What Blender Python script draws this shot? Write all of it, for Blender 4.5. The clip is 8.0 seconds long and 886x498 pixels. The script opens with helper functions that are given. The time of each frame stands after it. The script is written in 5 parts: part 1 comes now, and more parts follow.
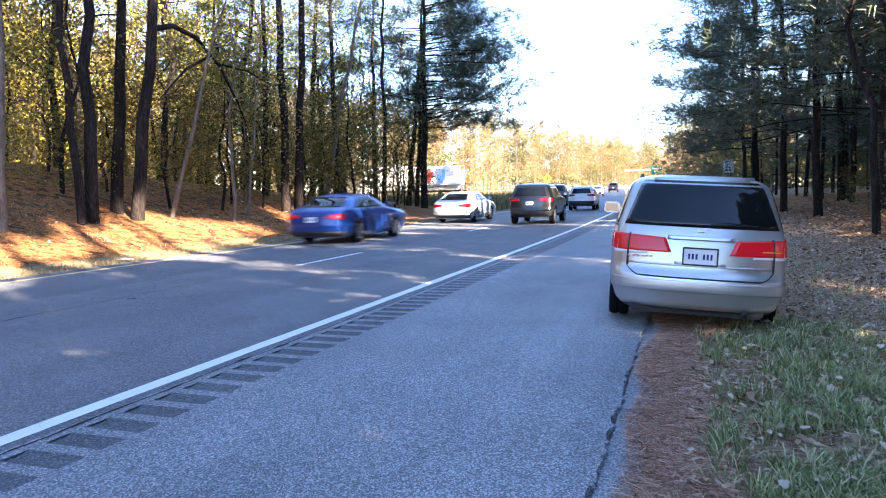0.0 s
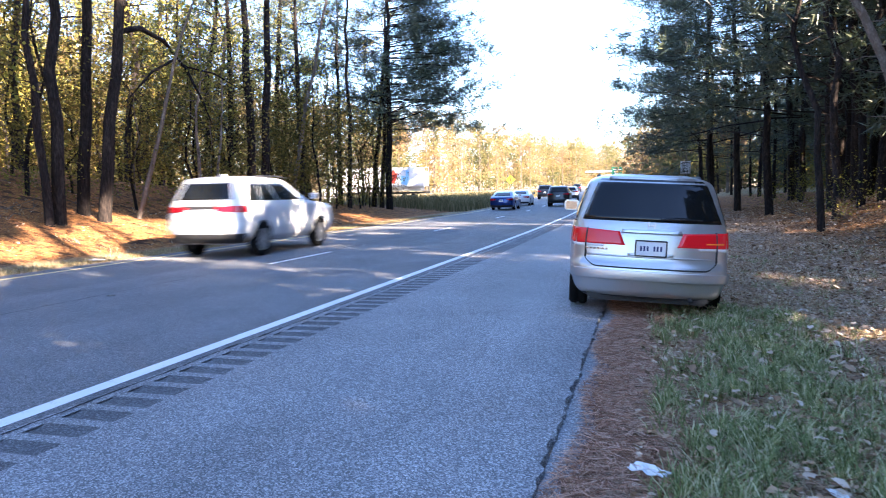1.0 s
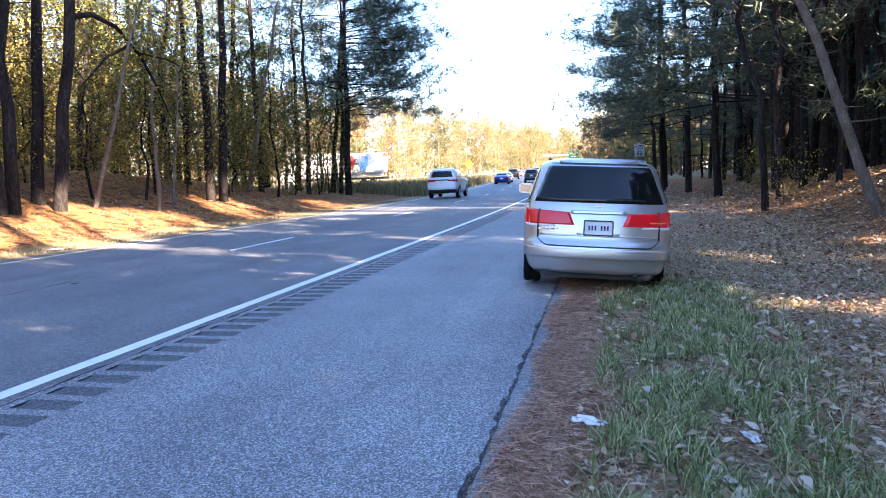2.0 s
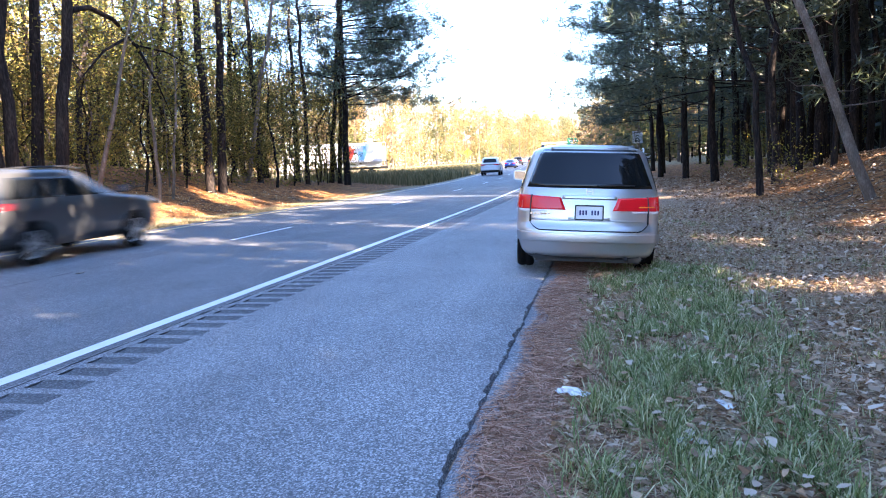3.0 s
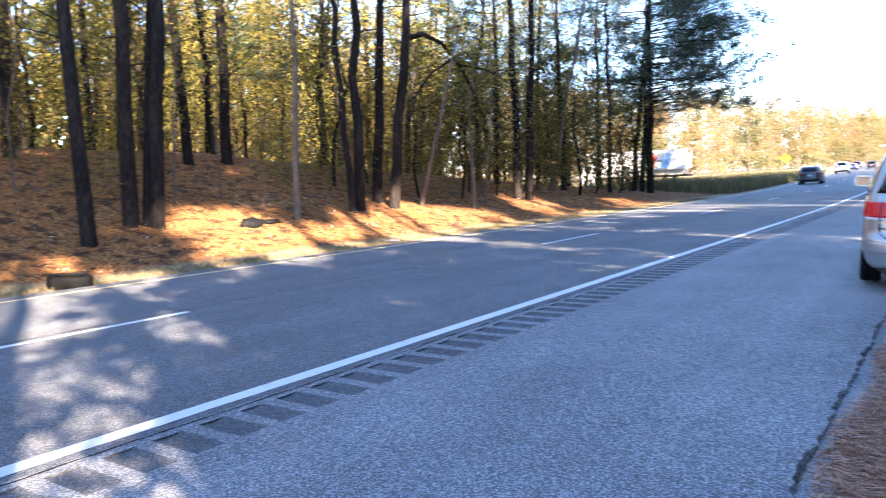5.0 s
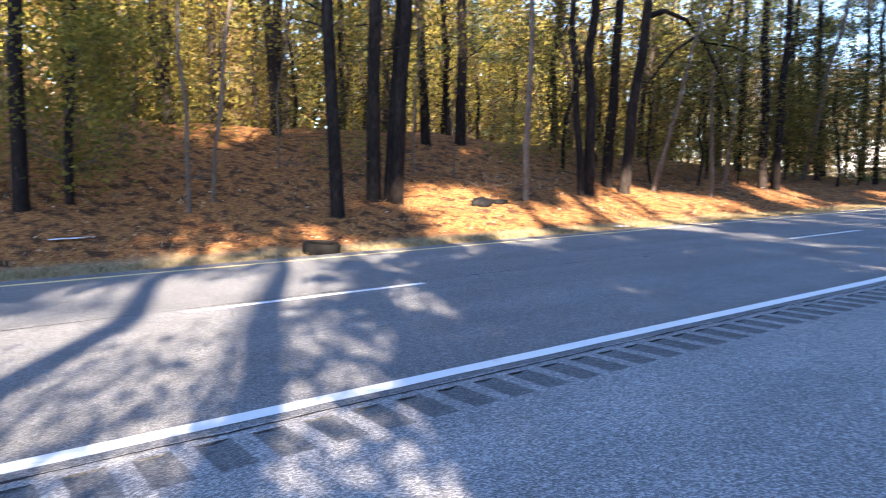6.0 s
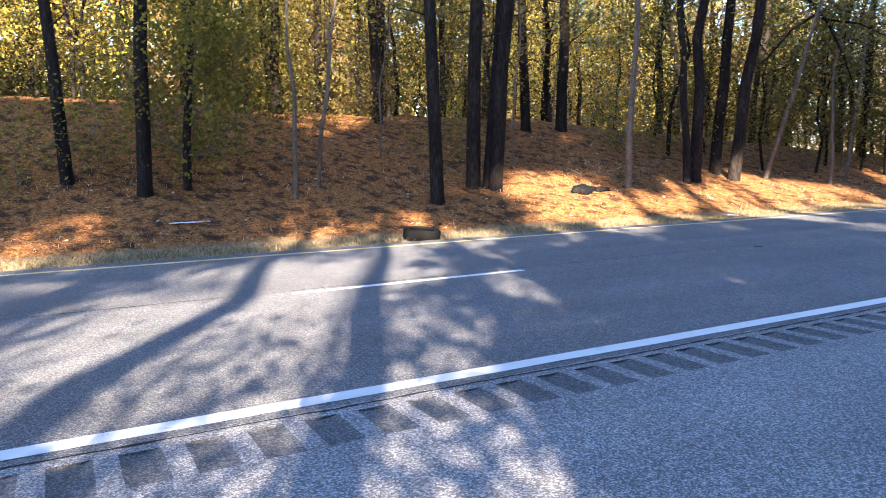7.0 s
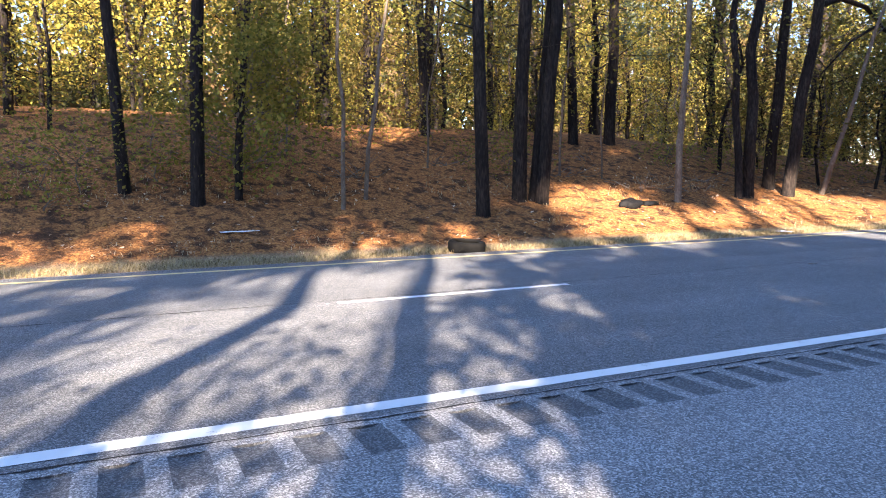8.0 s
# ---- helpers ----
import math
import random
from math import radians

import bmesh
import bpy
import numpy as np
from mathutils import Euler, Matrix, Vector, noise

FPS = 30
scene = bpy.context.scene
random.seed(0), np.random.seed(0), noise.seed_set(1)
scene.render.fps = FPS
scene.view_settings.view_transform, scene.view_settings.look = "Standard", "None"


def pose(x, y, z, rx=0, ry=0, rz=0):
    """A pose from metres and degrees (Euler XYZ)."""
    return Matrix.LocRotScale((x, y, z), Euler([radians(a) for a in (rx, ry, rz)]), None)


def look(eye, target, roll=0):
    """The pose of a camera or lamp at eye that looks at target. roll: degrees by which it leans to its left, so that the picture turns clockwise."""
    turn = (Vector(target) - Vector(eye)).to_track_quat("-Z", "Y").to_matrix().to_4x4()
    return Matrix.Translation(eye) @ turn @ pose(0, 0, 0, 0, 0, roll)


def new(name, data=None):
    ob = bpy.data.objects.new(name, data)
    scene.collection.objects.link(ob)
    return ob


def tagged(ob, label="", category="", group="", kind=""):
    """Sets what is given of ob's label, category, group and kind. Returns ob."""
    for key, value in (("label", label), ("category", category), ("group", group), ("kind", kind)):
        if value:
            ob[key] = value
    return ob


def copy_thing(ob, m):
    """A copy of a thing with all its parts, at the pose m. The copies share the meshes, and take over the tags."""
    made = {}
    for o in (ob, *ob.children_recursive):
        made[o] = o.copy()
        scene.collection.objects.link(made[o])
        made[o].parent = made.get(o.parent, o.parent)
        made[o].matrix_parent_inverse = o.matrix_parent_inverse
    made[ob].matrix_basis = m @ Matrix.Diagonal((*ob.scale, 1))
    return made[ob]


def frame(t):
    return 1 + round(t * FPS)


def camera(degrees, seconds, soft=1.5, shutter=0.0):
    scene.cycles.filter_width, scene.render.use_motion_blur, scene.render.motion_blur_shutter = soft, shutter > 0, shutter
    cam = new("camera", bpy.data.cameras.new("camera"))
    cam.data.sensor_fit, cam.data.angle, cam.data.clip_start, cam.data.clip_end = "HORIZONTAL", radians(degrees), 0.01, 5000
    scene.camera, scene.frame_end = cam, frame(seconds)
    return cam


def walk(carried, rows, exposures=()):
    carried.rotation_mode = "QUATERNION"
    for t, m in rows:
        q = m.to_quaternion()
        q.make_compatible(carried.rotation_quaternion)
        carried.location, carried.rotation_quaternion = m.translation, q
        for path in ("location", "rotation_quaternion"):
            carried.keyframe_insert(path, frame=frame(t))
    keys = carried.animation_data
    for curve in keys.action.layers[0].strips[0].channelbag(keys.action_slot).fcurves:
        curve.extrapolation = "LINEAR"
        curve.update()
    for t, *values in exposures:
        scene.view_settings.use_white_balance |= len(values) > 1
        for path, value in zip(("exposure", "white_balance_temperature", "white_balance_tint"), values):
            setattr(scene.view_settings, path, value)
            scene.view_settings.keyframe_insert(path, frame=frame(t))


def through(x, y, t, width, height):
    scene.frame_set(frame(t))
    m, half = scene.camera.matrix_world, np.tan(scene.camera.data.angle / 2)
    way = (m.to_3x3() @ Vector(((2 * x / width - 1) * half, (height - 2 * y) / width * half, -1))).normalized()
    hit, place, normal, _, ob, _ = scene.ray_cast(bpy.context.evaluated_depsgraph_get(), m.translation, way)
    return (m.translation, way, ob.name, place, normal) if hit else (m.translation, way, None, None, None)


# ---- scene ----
cam = camera(63.4, 8.0, soft=1.0, shutter=0.4)
PATH = [
    (0, (3.889, -0.621, 1.447), (3.241, 1.265, 1.288), -1.0),
    (0.5, (3.903, -0.934, 1.434), (3.301, 0.967, 1.279), -0.6),
    (1, (3.978, -1.173, 1.411), (3.426, 0.743, 1.255), -1.2),
    (1.5, (4.022, -1.419, 1.416), (3.555, 0.518, 1.236), -1.1),
    (3, (4.194, -1.78, 1.386), (3.749, 0.157, 1.156), -2.5),
    (3.5, (4.183, -1.996, 1.407), (3.699, -0.07, 1.17), -3.2),
    (4, (4.123, -2.158, 1.406), (3.415, -0.301, 1.187), -2.9),
    (4.2, (4.091, -2.194, 1.412), (3.276, -0.379, 1.202), -3.0),
    (5.5, (4.013, -2.099, 1.352), (2.614, -0.68, 1.184), -1.8),
    (6, (3.936, -2.176, 1.351), (2.329, -1.002, 1.155), -1.0),
    (6.5, (3.936, -2.194, 1.327), (2.224, -1.182, 1.111), -1.2),
    (7, (3.935, -2.214, 1.337), (2.186, -1.271, 1.112), -1.1),
    (7.5, (3.955, -2.201, 1.346), (2.172, -1.32, 1.133), -1.0),
    (8, (3.951, -2.218, 1.335), (2.142, -1.385, 1.146), -0.6),
]
walk(cam, [(t, look(eye, target, roll)) for t, eye, target, roll in PATH], exposures=[(0, 3.65, 5480, 20), (1.5, 3.65, 5480, 20), (3.0, 3.95, 5480, 20), (4.2, 3.95, 5480, 20), (5.5, 3.35, 5500, 17), (8, 3.2, 5500, 17)])

# ---- light ----
SUN_TO = Vector((0.909, -0.418, 0.44)).normalized()
sun = new("sun", bpy.data.lights.new("sun", "SUN"))
sun.data.energy, sun.data.angle, sun.data.color = 5.0, radians(0.55), (1.0, 0.78, 0.5)
sun.matrix_world = look((60, -30, 40), Vector((60, -30, 40)) - SUN_TO)
world = bpy.data.worlds.new("sky")
scene.world = world
world.use_nodes = True
wn = world.node_tree.nodes
sky = wn.new("ShaderNodeTexSky")
sky.sky_type, sky.sun_disc = "NISHITA", False
sky.sun_elevation = math.asin(SUN_TO.z)
sky.sun_rotation = math.atan2(SUN_TO.x, SUN_TO.y)
sky.air_density, sky.dust_density, sky.ozone_density = 1.0, 0.3, 1.5
wn["Background"].inputs["Strength"].default_value = 0.066
world.node_tree.links.new(sky.outputs["Color"], wn["Background"].inputs["Color"])


# ---- materials ----
def material(name, color, rough=0.8, metal=0.0, spec=0.5):
    m = bpy.data.materials.new(name)
    m.use_nodes = True
    b = m.node_tree.nodes["Principled BSDF"]
    b.inputs["Base Color"].default_value = (*color, 1)
    b.inputs["Roughness"].default_value = rough
    b.inputs["Metallic"].default_value = metal
    b.inputs["Specular IOR Level"].default_value = spec
    return m


def node(m, kind, **inputs):
    n = m.node_tree.nodes.new(kind)
    for key, value in inputs.items():
        n.inputs[key.replace("_", " ")].default_value = value
    return n


def grained(name, stops, rough=0.85, scales=(6.0, 60.0), mix=0.5, bump=0.3, depth=0.01, stretch=(1, 1, 1), spec=0.4, per_object=0.0):
    """A surface whose colour runs through stops by noise at two scales, with a fine relief."""
    m = material(name, stops[0][1], rough, 0.0, spec)
    nt, b = m.node_tree, m.node_tree.nodes["Principled BSDF"]
    tc, mp = node(m, "ShaderNodeTexCoord"), node(m, "ShaderNodeMapping")
    mp.inputs["Scale"].default_value = stretch
    nt.links.new(tc.outputs["Object"], mp.inputs["Vector"])
    big, small = node(m, "ShaderNodeTexNoise", Scale=scales[0], Detail=4.0), node(m, "ShaderNodeTexNoise", Scale=scales[1], Detail=3.0)
    both = node(m, "ShaderNodeMix", Factor=mix)
    ramp = node(m, "ShaderNodeValToRGB")
    for n in (big, small):
        nt.links.new(mp.outputs["Vector"], n.inputs["Vector"])
    nt.links.new(big.outputs["Fac"], both.inputs["A"])
    nt.links.new(small.outputs["Fac"], both.inputs["B"])
    value = both.outputs["Result"]
    if per_object:
        info = node(m, "ShaderNodeObjectInfo")
        shift = node(m, "ShaderNodeMath")
        shift.operation = "MULTIPLY_ADD"
        shift.inputs[1].default_value = per_object
        nt.links.new(info.outputs["Random"], shift.inputs[0])
        nt.links.new(value, shift.inputs[2])
        value = shift.outputs[0]
    nt.links.new(value, ramp.inputs["Fac"])
    els = ramp.color_ramp.elements
    while len(els) < len(stops):
        els.new(0.5)
    for e, (at, c) in zip(els, stops):
        e.position, e.color = at, (*c, 1)
    nt.links.new(ramp.outputs["Color"], b.inputs["Base Color"])
    if bump:
        bp = node(m, "ShaderNodeBump", Strength=bump, Distance=depth)
        nt.links.new(small.outputs["Fac"], bp.inputs["Height"])
        nt.links.new(bp.outputs["Normal"], b.inputs["Normal"])
    return m


def leafy(name, colors, through=0.35, gloss=0.0, drift=0.0):
    """Thin leaves, of a colour that varies leaf by leaf, that let some light through."""
    m = bpy.data.materials.new(name)
    m.use_nodes = True
    nt = m.node_tree
    nt.nodes.clear()
    out, mixs = node(m, "ShaderNodeOutputMaterial"), node(m, "ShaderNodeMixShader", Fac=through)
    dif, tra = node(m, "ShaderNodeBsdfDiffuse"), node(m, "ShaderNodeBsdfTranslucent")
    geo, info, ramp = node(m, "ShaderNodeNewGeometry"), node(m, "ShaderNodeObjectInfo"), node(m, "ShaderNodeValToRGB")
    add = node(m, "ShaderNodeMath")
    add.operation = "MULTIPLY_ADD"
    add.inputs[1].default_value = 0.88
    sub = node(m, "ShaderNodeMath")
    sub.operation = "MULTIPLY"
    sub.inputs[1].default_value = 0.12
    nt.links.new(info.outputs["Random"], sub.inputs[0])
    nt.links.new(geo.outputs["Random Per Island"], add.inputs[0])
    nt.links.new(sub.outputs[0], add.inputs[2])
    value = add.outputs[0]
    if drift:
        tc, cloud = node(m, "ShaderNodeTexCoord"), node(m, "ShaderNodeTexNoise", Scale=drift, Detail=1.0)
        spread = node(m, "ShaderNodeMapRange", From_Min=0.36, From_Max=0.64)
        both = node(m, "ShaderNodeMix", Factor=0.75)
        nt.links.new(tc.outputs["Object"], cloud.inputs["Vector"])
        nt.links.new(cloud.outputs["Fac"], spread.inputs["Value"])
        nt.links.new(value, both.inputs["A"])
        nt.links.new(spread.outputs["Result"], both.inputs["B"])
        value = both.outputs["Result"]
    nt.links.new(value, ramp.inputs["Fac"])
    els = ramp.color_ramp.elements
    while len(els) < len(colors):
        els.new(0.5)
    for n, (e, c) in enumerate(zip(els, colors)):
        e.position, e.color = n / (len(colors) - 1), (*c, 1)
    for s in (dif, tra):
        nt.links.new(ramp.outputs["Color"], s.inputs["Color"])
    nt.links.new(dif.outputs[0], mixs.inputs[1])
    nt.links.new(tra.outputs[0], mixs.inputs[2])
    last = mixs.outputs[0]
    if gloss:
        shine, more = node(m, "ShaderNodeBsdfGlossy", Roughness=0.5), node(m, "ShaderNodeMixShader", Fac=gloss)
        nt.links.new(last, more.inputs[1])
        nt.links.new(shine.outputs[0], more.inputs[2])
        last = more.outputs[0]
    nt.links.new(last, out.inputs["Surface"])
    return m


def asphalt(name, dark, light, speckle=0.5, rough=0.75):
    """Worn asphalt: pale and dark stone chips in binder, stained at large scale."""
    m = material(name, dark, rough, 0.0, 0.5)
    nt, b = m.node_tree, m.node_tree.nodes["Principled BSDF"]
    tc = node(m, "ShaderNodeTexCoord")
    chips = node(m, "ShaderNodeTexVoronoi", Scale=125.0)
    fine = node(m, "ShaderNodeTexNoise", Scale=160.0, Detail=2.0)
    wide = node(m, "ShaderNodeTexNoise", Scale=0.7, Detail=5.0)
    lane = node(m, "ShaderNodeTexNoise", Scale=1.0, Detail=3.0)
    mp = node(m, "ShaderNodeMapping")
    mp.inputs["Scale"].default_value = (1.3, 0.06, 1)
    nt.links.new(tc.outputs["Object"], mp.inputs["Vector"])
    nt.links.new(mp.outputs["Vector"], lane.inputs["Vector"])
    for n in (chips, fine, wide):
        nt.links.new(tc.outputs["Object"], n.inputs["Vector"])
    ramp = node(m, "ShaderNodeValToRGB")
    ramp.color_ramp.elements[0].position, ramp.color_ramp.elements[0].color = 0.35, (*[c * 0.7 for c in dark], 1)
    ramp.color_ramp.elements[1].position, ramp.color_ramp.elements[1].color = 0.95, (*[c * 1.7 for c in light], 1)
    e = ramp.color_ramp.elements.new(0.6)
    e.color = (*[(a + c) / 2 for a, c in zip(dark, light)], 1)
    nt.links.new(chips.outputs["Color"], ramp.inputs["Fac"])
    plain = node(m, "ShaderNodeMix", Factor=speckle)
    plain.data_type = "RGBA"
    plain.inputs["A"].default_value = (*[(a + c) / 2 for a, c in zip(dark, light)], 1)
    nt.links.new(ramp.outputs["Color"], plain.inputs["B"])
    both = node(m, "ShaderNodeMath")
    both.operation = "ADD"
    nt.links.new(wide.outputs["Fac"], both.inputs[0])
    nt.links.new(lane.outputs["Fac"], both.inputs[1])
    rng = node(m, "ShaderNodeMapRange", From_Min=0.7, From_Max=1.3, To_Min=0.78, To_Max=1.22)
    nt.links.new(both.outputs[0], rng.inputs["Value"])
    mul = node(m, "ShaderNodeMix", Factor=1.0)
    mul.data_type, mul.blend_type = "RGBA", "MULTIPLY"
    nt.links.new(plain.outputs["Result"], mul.inputs["A"])
    nt.links.new(rng.outputs["Result"], mul.inputs["B"])
    nt.links.new(mul.outputs["Result"], b.inputs["Base Color"])
    bp = node(m, "ShaderNodeBump", Strength=0.6, Distance=0.004)
    nt.links.new(chips.outputs["Distance"], bp.inputs["Height"])
    nt.links.new(bp.outputs["Normal"], b.inputs["Normal"])
    return m


M_LANE = asphalt("lane_asphalt", (0.09, 0.092, 0.096), (0.2, 0.201, 0.204), 1.0)
M_SHOULDER = asphalt("shoulder_asphalt", (0.145, 0.148, 0.153), (0.33, 0.331, 0.334), 1.0)
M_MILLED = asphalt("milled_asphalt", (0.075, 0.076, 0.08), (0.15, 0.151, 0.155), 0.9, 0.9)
M_WHITE_PAINT = grained("road_paint_white", [(0.30, (0.35, 0.35, 0.34)), (0.40, (0.74, 0.74, 0.72)), (1, (0.82, 0.82, 0.8))], 0.6, (7, 90), 0.45, 0.3, 0.002)
M_YELLOW_PAINT = grained("road_paint_yellow", [(0.3, (0.35, 0.28, 0.12)), (0.42, (0.7, 0.54, 0.24)), (1, (0.78, 0.64, 0.32))], 0.6, (7, 90), 0.45, 0.3, 0.002)
M_BARK = grained("pine_bark", [(0.34, (0.005, 0.0042, 0.004)), (0.54, (0.017, 0.0135, 0.012)), (0.8, (0.058, 0.044, 0.035))], 0.95, (5, 26), 0.6, 0.9, 0.03, (1, 1, 0.22), 0.12, 0.1)
M_PALE_BARK = grained("pale_bark", [(0.3, (0.05, 0.039, 0.03)), (0.55, (0.12, 0.094, 0.072)), (0.8, (0.24, 0.2, 0.16))], 0.9, (6, 40), 0.5, 0.5, 0.01, (1, 1, 0.35), 0.2, 0.1)
M_NEEDLES = leafy("pine_needles", [(0.02, 0.034, 0.017), (0.042, 0.06, 0.026), (0.085, 0.098, 0.036)], 0.25, gloss=0.07)
M_LEAF_GOLD = leafy("autumn_leaves", [(0.12, 0.13, 0.03), (0.36, 0.33, 0.06), (0.5, 0.42, 0.08), (0.38, 0.22, 0.055)], 0.48)
M_LEAF_GREEN = leafy("understory_leaves", [(0.05, 0.055, 0.018), (0.12, 0.105, 0.028), (0.21, 0.15, 0.04)], 0.4)
M_LEAF_OLIVE = leafy("olive_leaves", [(0.1, 0.11, 0.025), (0.2, 0.18, 0.035), (0.3, 0.24, 0.05)], 0.4)
M_LEAF_BROWN = leafy("dry_leaves", [(0.05, 0.028, 0.016), (0.26, 0.16, 0.085), (0.46, 0.32, 0.2), (0.72, 0.61, 0.47)], 0.15)
M_GRASS = leafy("green_grass", [(0.05, 0.07, 0.022), (0.2, 0.25, 0.095), (0.36, 0.38, 0.17), (0.8, 0.74, 0.48)], 0.4)
M_STRAW = leafy("dry_grass", [(0.12, 0.085, 0.045), (0.42, 0.33, 0.18), (0.8, 0.7, 0.5)], 0.3)


# ---- plan ----
def xoff(y):
    """How far the road's white edge line has swung to the side at y."""
    return 0.0 if y < 15 else -((y - 15) ** 2) / 1700 if y < 87 else -3.049 - 0.0847 * (y - 87)


def zroad(y):
    y = min(y, 450)
    return 0.0 if y < 45 else 0.0002 * (y - 45) ** 2 if y < 65 else 0.08 + 0.008 * (y - 65)


LEFT_V, LEFT_Z = (0, 1.2, 2, 4, 6, 9, 12, 16, 40), (-0.03, 0.02, 0.22, 0.85, 1.6, 2.7, 3.2, 3.2, 2.5)
RIGHT_V, RIGHT_Z = (0, 1.5, 3.5, 5.5, 7, 10, 14, 20, 60), (-0.03, -0.1, -0.2, -0.1, 0.25, 1.5, 2.8, 3.5, 4)


def gz(x, y):
    """The ground's height."""
    u = x - xoff(y)
    n = noise.noise((x * 0.35, y * 0.35, 0)) * 0.10 + noise.noise((x * 1.3, y * 1.3, 4)) * 0.035
    if u < -7.9:
        v = -7.9 - u
        return zroad(y) + float(np.interp(v, LEFT_V, LEFT_Z)) * float(np.interp(y, (14, 32, 50, 80), (1, 0.6, 0.22, 0.05))) * float(np.interp(y, (-2, 8), (1.12, 1))) + n * min(1, max(0, v - 0.6) / 2)
    if u > 3.5:
        v = u - 3.5
        return zroad(y) + float(np.interp(v, RIGHT_V, RIGHT_Z)) * float(np.interp(y, (10, 40, 80), (1, 0.4, 0.15))) + n * min(1, v / 3)
    return zroad(y) - 0.12


def mesh(name, bm):
    me = bpy.data.meshes.new(name)
    bm.to_mesh(me)
    bm.free()
    return me


def smooth(me, on=True):
    me.polygons.foreach_set("use_smooth", [on] * len(me.polygons))
    return me


def raw(name, verts, faces, mats=(), indices=None, smoothed=False):
    me = bpy.data.meshes.new(name)
    me.from_pydata(verts, [], faces)
    for m in mats:
        me.materials.append(m)
    if indices is not None:
        me.polygons.foreach_set("material_index", indices)
    if smoothed:
        smooth(me)
    me.update()
    return me


def part(name, data, mat, parent, label="", at=None):
    """Links a bmesh or a mesh as one mesh object under a thing."""
    me = mesh(name, data) if isinstance(data, bmesh.types.BMesh) else data
    if mat and not me.materials:
        me.materials.append(mat)
    ob = new(name, me)
    ob.parent = parent
    if at is not None:
        ob.matrix_basis = at
    return tagged(ob, label=label)


def span(a, b, step):
    n = max(1, round((b - a) / step))
    return [a + (b - a) * k / n for k in range(n + 1)]


# ---- ground ----
M_GROUND = material("roadside_earth", (0.2, 0.1, 0.05), 0.95, 0.0, 0.15)


def paint_ground():
    """Pine straw, thin dry grass and earth, laid by distance from the road with ragged limits."""
    m = M_GROUND
    nt, b = m.node_tree, m.node_tree.nodes["Principled BSDF"]
    att = node(m, "ShaderNodeVertexColor")
    att.layer_name = "cover"
    tc = node(m, "ShaderNodeTexCoord")
    sep = node(m, "ShaderNodeSeparateColor")
    nt.links.new(att.outputs["Color"], sep.inputs["Color"])
    big, fine = node(m, "ShaderNodeTexNoise", Scale=1.1, Detail=6.0), node(m, "ShaderNodeTexNoise", Scale=38.0, Detail=4.0)
    straw = node(m, "ShaderNodeTexNoise", Scale=14.0, Detail=6.0, Distortion=1.5)
    for n in (big, fine, straw):
        nt.links.new(tc.outputs["Object"], n.inputs["Vector"])

    def ramp(src, stops):
        r = node(m, "ShaderNodeValToRGB")
        while len(r.color_ramp.elements) < len(stops):
            r.color_ramp.elements.new(0.5)
        for e, (at, c) in zip(r.color_ramp.elements, stops):
            e.position, e.color = at, (*c, 1)
        nt.links.new(src, r.inputs["Fac"])
        return r.outputs["Color"]

    def blend(f, a, c):
        x = node(m, "ShaderNodeMix")
        x.data_type = "RGBA"
        nt.links.new(f, x.inputs["Factor"])
        nt.links.new(a, x.inputs["A"])
        nt.links.new(c, x.inputs["B"])
        return x.outputs["Result"]

    def ragged(channel):
        a = node(m, "ShaderNodeMath")
        a.operation = "MULTIPLY_ADD"
        a.inputs[1].default_value = 0.7
        nt.links.new(big.outputs["Fac"], a.inputs[0])
        nt.links.new(sep.outputs[channel], a.inputs[2])
        r = node(m, "ShaderNodeMapRange", From_Min=0.72, From_Max=0.98)
        nt.links.new(a.outputs[0], r.inputs["Value"])
        return r.outputs["Result"]

    needles = ramp(straw.outputs["Fac"], [(0.28, (0.05, 0.021, 0.01)), (0.44, (0.16, 0.068, 0.023)), (0.58, (0.36, 0.165, 0.05)), (0.78, (0.55, 0.29, 0.095))])
    turf = ramp(fine.outputs["Fac"], [(0.3, (0.08, 0.065, 0.036)), (0.5, (0.24, 0.19, 0.105)), (0.7, (0.42, 0.33, 0.19))])
    earth = ramp(fine.outputs["Fac"], [(0.3, (0.08, 0.05, 0.03)), (0.5, (0.28, 0.19, 0.12)), (0.72, (0.58, 0.44, 0.3))])
    blotch = node(m, "ShaderNodeTexNoise", Scale=3.2, Detail=5.0)
    nt.links.new(tc.outputs["Object"], blotch.inputs["Vector"])
    duff = ramp(straw.outputs["Fac"], [(0.3, (0.022, 0.011, 0.007)), (0.6, (0.085, 0.042, 0.02)), (0.8, (0.2, 0.11, 0.05))])
    bare = node(m, "ShaderNodeMapRange", From_Min=0.5, From_Max=0.62)
    nt.links.new(blotch.outputs["Fac"], bare.inputs["Value"])
    needles = blend(bare.outputs["Result"], needles, duff)
    c = blend(ragged("Red"), earth, needles)
    c = blend(ragged("Green"), c, turf)
    nt.links.new(c, b.inputs["Base Color"])
    bp = node(m, "ShaderNodeBump", Strength=0.8, Distance=0.03)
    nt.links.new(straw.outputs["Fac"], bp.inputs["Height"])
    nt.links.new(bp.outputs["Normal"], b.inputs["Normal"])


paint_ground()


